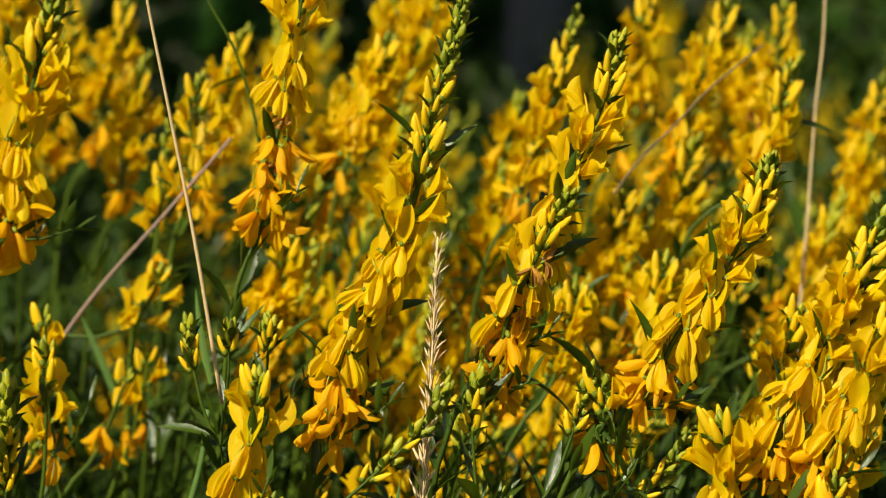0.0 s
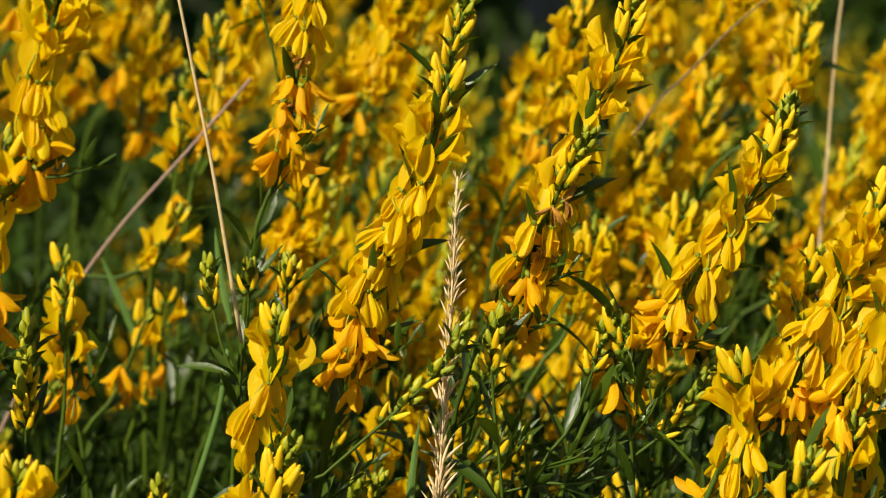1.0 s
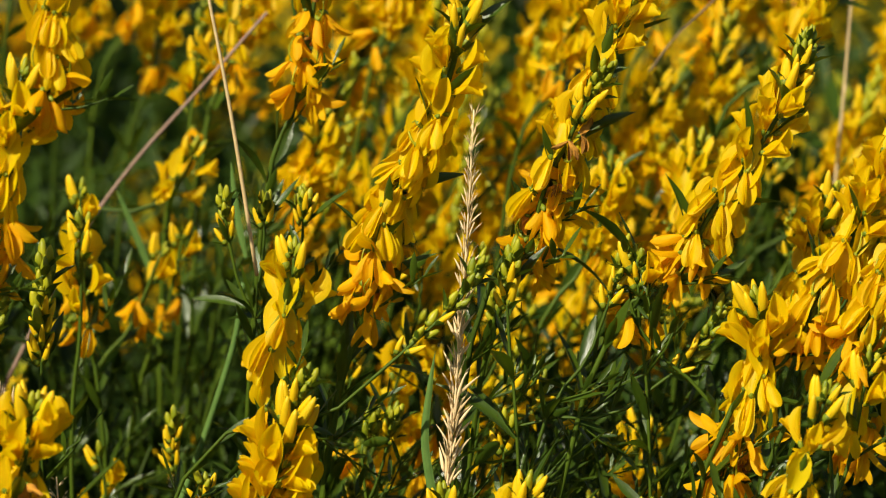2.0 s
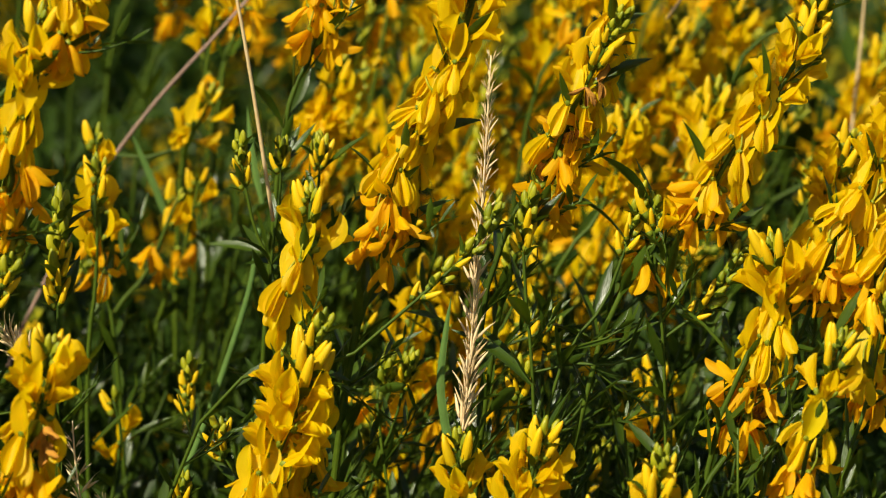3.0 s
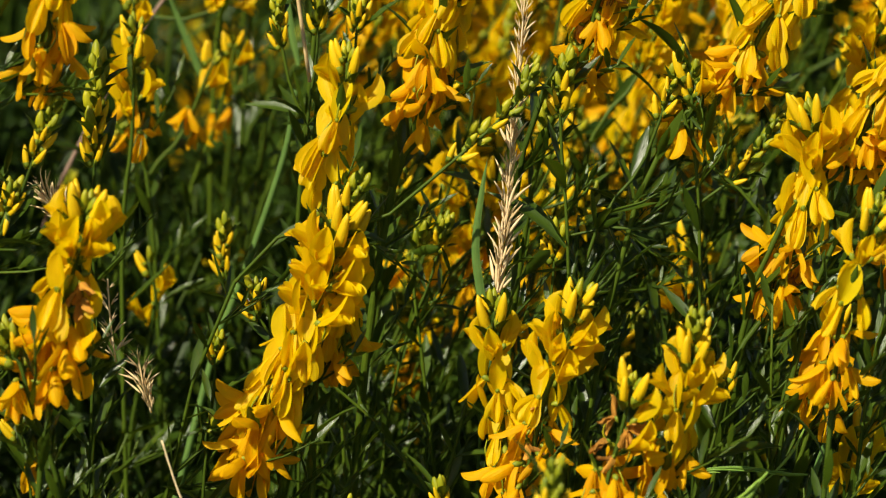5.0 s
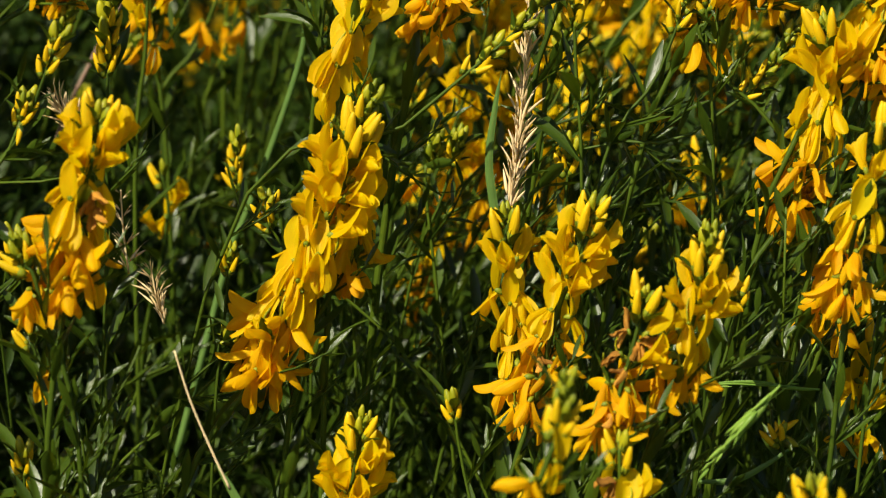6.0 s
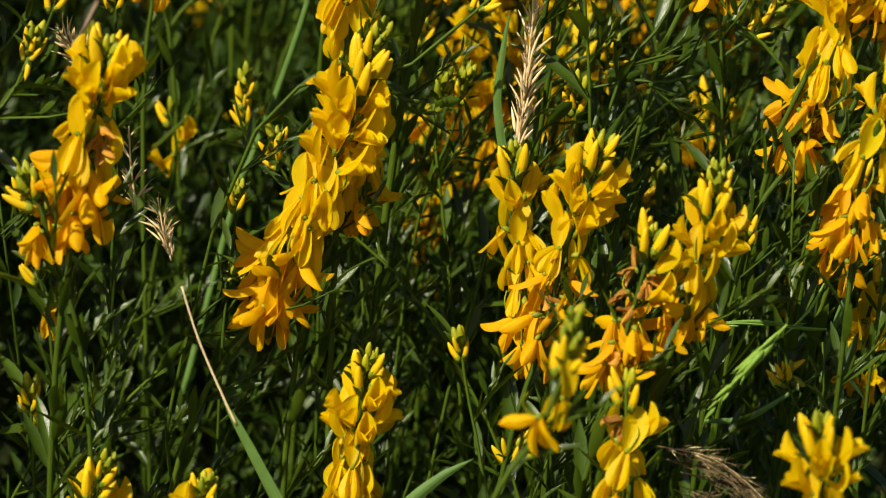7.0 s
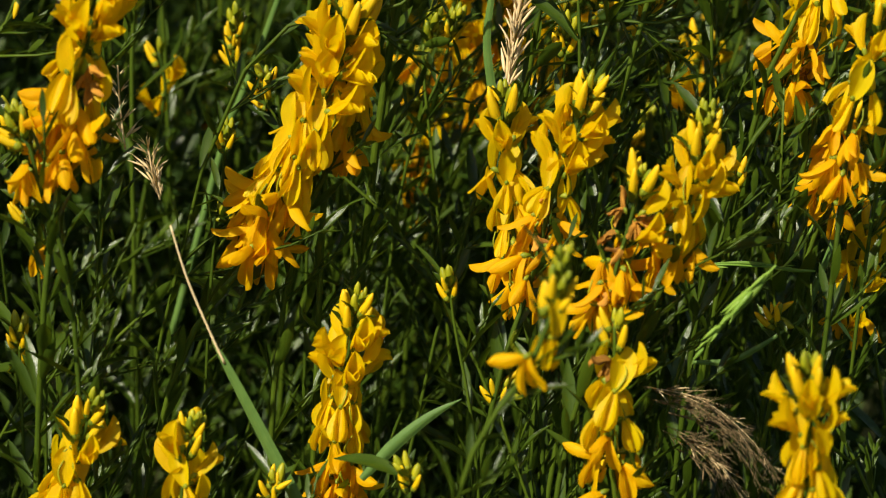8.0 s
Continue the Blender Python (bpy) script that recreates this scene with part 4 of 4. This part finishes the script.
# ---- the rest of the meadow round about, past counting, with unseen plants added for shade ----
def meadow(seed):
    """Stems, leaves and flowers of the plants outside the near group; some, out of view, are added to shade the lower
    leaves.
    """
    r = random.Random(seed)
    stems, blades, blooms, grass = Soup(), Soup(), Soup(), Soup()
    leaf = petal(26 * MM, 4.6 * MM, 0.2, 0.2, 0.2, 0.95, 0.25, 5, 3, blunt=0.9)
    straw = petal(0.22, 0.006, 0.5, 0.2, 0.6, 0.6, 0.3, 5, 3, blunt=0.8)
    for n in range(790):
        # n < 140 and n >= 570: plants out of view, added to block the sun.
        if n >= 570:
            y = r.uniform(1.2, 1.65) if n < 710 else r.uniform(1.6, 2.6)
            x, top = -0.07 - 0.17 * y - 0.28 * r.random() ** 1.5, r.uniform(0.58, 0.73)
        elif n < 110:
            x, y, top = -0.26 - 0.4 * r.random() ** 1.5, r.uniform(1.0, 1.6), r.uniform(0.50, 0.64)
        elif n < 140:
            x, y, top = r.uniform(-0.45, 0.25), r.uniform(0.55, 0.92), r.uniform(0.28, 0.38)
        else:
            d, t = 4.2 * r.random() ** 0.6, r.uniform(0, 2 * math.pi)
            x, y, top = d * math.cos(t), min(4.1, 1.6 + d * math.sin(t)), r.uniform(0.45, 0.68)
        if 140 <= n < 570 and (abs(x) < 0.12 + 0.2 * max(0, y) or math.hypot(x, y) < 0.5) or n < 110 and x > -0.055 - 0.17 * y:
            continue
        foot, tip = Vector((x - 0.03, y, 0)), Vector((x + r.uniform(0, 0.04), y, top))
        line = [foot, foot.lerp(tip, 0.5) + Vector((0.01, 0, 0)), tip]
        stems.put(*tube(line, 1.6 * MM, 0.8 * MM, 4))
        for k in range(24):
            s = k / 24
            q = foot.lerp(tip, 0.35 + 0.65 * s)
            t = 2.4 * k
            side = Vector((math.cos(t), math.sin(t), 0))
            if s < 0.6:
                blades.put(*leaf, place(q, side + Vector((0, 0, r.uniform(0.2, 1.3))), (0, 0, 1), r.uniform(0.8, 1.4)))
            if s > 0.5 and (k % 3 or n >= 570):
                blooms.put(*r.choice(FAR_FLOWERS["half" if s > 0.85 else "open"]), place(q, side + Vector((0, 0, 1.0 if s > 0.85 else 0.2)), (0, 0, 1), 1.2))
    for n in range(15000):
        d, t = 6.5 * r.random() ** 0.75, r.uniform(0, 2 * math.pi)
        x, y = d * math.cos(t), 1.3 + d * math.sin(t)
        if math.hypot(x, y) < 0.35:
            continue
        d = Vector((r.gauss(0, 0.35), r.gauss(0, 0.35), 1))
        grass.put(*straw, place((x, y, -0.02), d, (r.gauss(0, 1), r.gauss(0, 1), 0.1), r.uniform(0.5, 1.3)))
    for name, soup, mat, label in (("meadow_stems", stems, STEM, "green stems of meadow plants all round, some added for shade"), ("meadow_foliage", blades, LEAF, "green narrow leaves of meadow plants all round, some added for shade"),
                                   ("meadow_flowers", blooms, PETAL, "yellow pea flowers of meadow plants all round, some added for shade"), ("meadow_grass", grass, GRASS, "green grass covering the ground of the meadow")):
        tagged(new(name, soup.mesh(name, mat)), label, "meadow", kind="stuff")


meadow(17)

# ---- more closed shoots and fading stems in the gaps ----
for n in range(38):
    y = 1.22 + 0.28 * (n / 38)
    x = r.uniform(-0.03 - 0.135 * y, 0.005 + 0.14 * y)
    top = Vector((x, y, r.uniform(0.40, 0.585)))
    lean = Vector((r.uniform(-0.012, 0.022), 0, 0))
    tall = r.uniform(0.016, 0.035)
    bud_sprig([tuple(top + lean * 0.5), tuple(top - lean * 0.5 - Vector((0, 0, tall)))], r.randint(7, 12), 4, seed=700 + n, size=r.uniform(0.85, 1.1), yellow=r.uniform(0.3, 0.7), sway=r.uniform(-0.16, 0.16))
for n in range(12):
    y = r.uniform(1.28, 1.5)
    x = r.uniform(-0.06, 0.005 + 0.14 * y)
    top = Vector((x, y, r.uniform(0.47, 0.60)))
    flower_spike([tuple(top + Vector((0.012, 0, 0))), tuple(top - Vector((0, 0, 0.04))), tuple(top - Vector((0.015, 0, 0.085)))], r.randint(12, 20), 4, 0.12, r.uniform(0.3, 0.7), seed=800 + n, sway=r.uniform(-0.12, 0.12), **BEHIND)

# ---- green shoots and leaves below ----
def leafy_shoot(base, top, count, seed, size=1.0, low=0.35, label="leafy green shoot with narrow pointed leaves"):
    r = random.Random(seed)
    a, b = Vector(base), Vector(top)
    mid = a.lerp(b, 0.55) + Vector((r.uniform(-0.03, 0.03), r.uniform(-0.02, 0.02), 0))
    line = smooth_line([a, mid, b], 6)
    at, _ = along(line)
    root = thing("leafy_shoot", a, label, "green shoot", "leafy green shoots")
    stem = Soup().put(*tube([q - a for q in line], 0.95 * MM, 0.5 * MM, 5))
    clothe(stem, at, a, 0.4, 1.0, 19, r, 0.9)
    part("stem", stem.mesh("stem", STEM, LEAF), root)
    for n in range(count):
        s = low + (1 - low) * (n + r.uniform(0, 0.6)) / count
        q, way = at(s)
        side = axis_frame(way, 2.4 * n + r.uniform(-0.4, 0.4))
        part("leaf", r.choice(LEAVES), root, place(q - a, side + way * r.uniform(0.4, 1.6), way, size * r.uniform(0.6, 1.1) * (1.1 - 0.4 * s), r.uniform(-0.5, 0.5)))
    return root


for n in range(45):
    y = 1.13 + 0.42 * (n / 45)
    x = r.uniform(-0.04 - 0.15 * y, 0.02 + 0.15 * y)
    high = r.uniform(0.30, 0.47) + 0.10 * (y - 1.04)
    leafy_shoot((x + r.uniform(-0.2, 0.2), y + r.uniform(0, 0.12), 0), (x, y, high), r.randint(6, 9), 400 + n)


for n in range(16):
    x = 0.012 + 0.088 * (n / 15) + r.uniform(-0.006, 0.006)
    y = 1.17 + 0.10 * ((n * 5) % 16) / 16
    leafy_shoot((x + r.uniform(-0.05, 0.05), y + 0.04, 0), (x, y, r.uniform(0.46, 0.545)), 7, 500 + n, 0.8, 0.7)

leafy_shoot((0.125, 1.15, 0), (0.091, 1.120, 0.509), 20, 480, 0.75, 0.72)
leafy_shoot((-0.135, 1.10, 0), (-0.170, 1.090, 0.443), 16, 481, 0.8, 0.7)


def undergrowth(count, y0, y1, z1, seed, name, label, material, size=1.0):
    """Leaves past counting between the stems."""
    r = random.Random(seed)
    soup = Soup()
    leaf = petal(25 * MM, 6.2 * MM, 0.25, 0.2, 0.2, 0.95, 0.25, 5, 3, blunt=0.9)
    for n in range(count):
        y = r.uniform(y0, y1)
        x = r.uniform(-0.08 - 0.18 * y, 0.06 + 0.18 * y)
        z = z1(x, y) * r.random() ** 0.7
        d = Vector((r.gauss(0, 0.8), r.gauss(0, 0.8), r.uniform(-0.2, 1.4)))
        soup.put(*leaf, place((x, y, z), d, (r.gauss(0, 0.6), r.gauss(-0.2, 0.6), 1), size * r.uniform(0.6, 1.25)))
    tagged(new(name, soup.mesh(name, material)), label, "foliage", kind="stuff")


# Both layers wear the leaf green with shade put into its colour.
undergrowth(11500, 1.30, 1.80, lambda x, y: 0.405 + 0.16 * (y - 1.15) + (0.06 if x > 0.0 else 0.0), 71, "undergrowth", "dense narrow leaves low among the stems, green darkened for shade", LEAF_SHADED)
undergrowth(11000, 1.5, 3.8, lambda x, y: 0.50 + 0.02 * (y - 1.5) + (0.07 if x > 0.09 * y else 0.0), 72, "undergrowth", "foliage of the plants further back, green darkened for shade", LEAF_SHADED, 1.4)
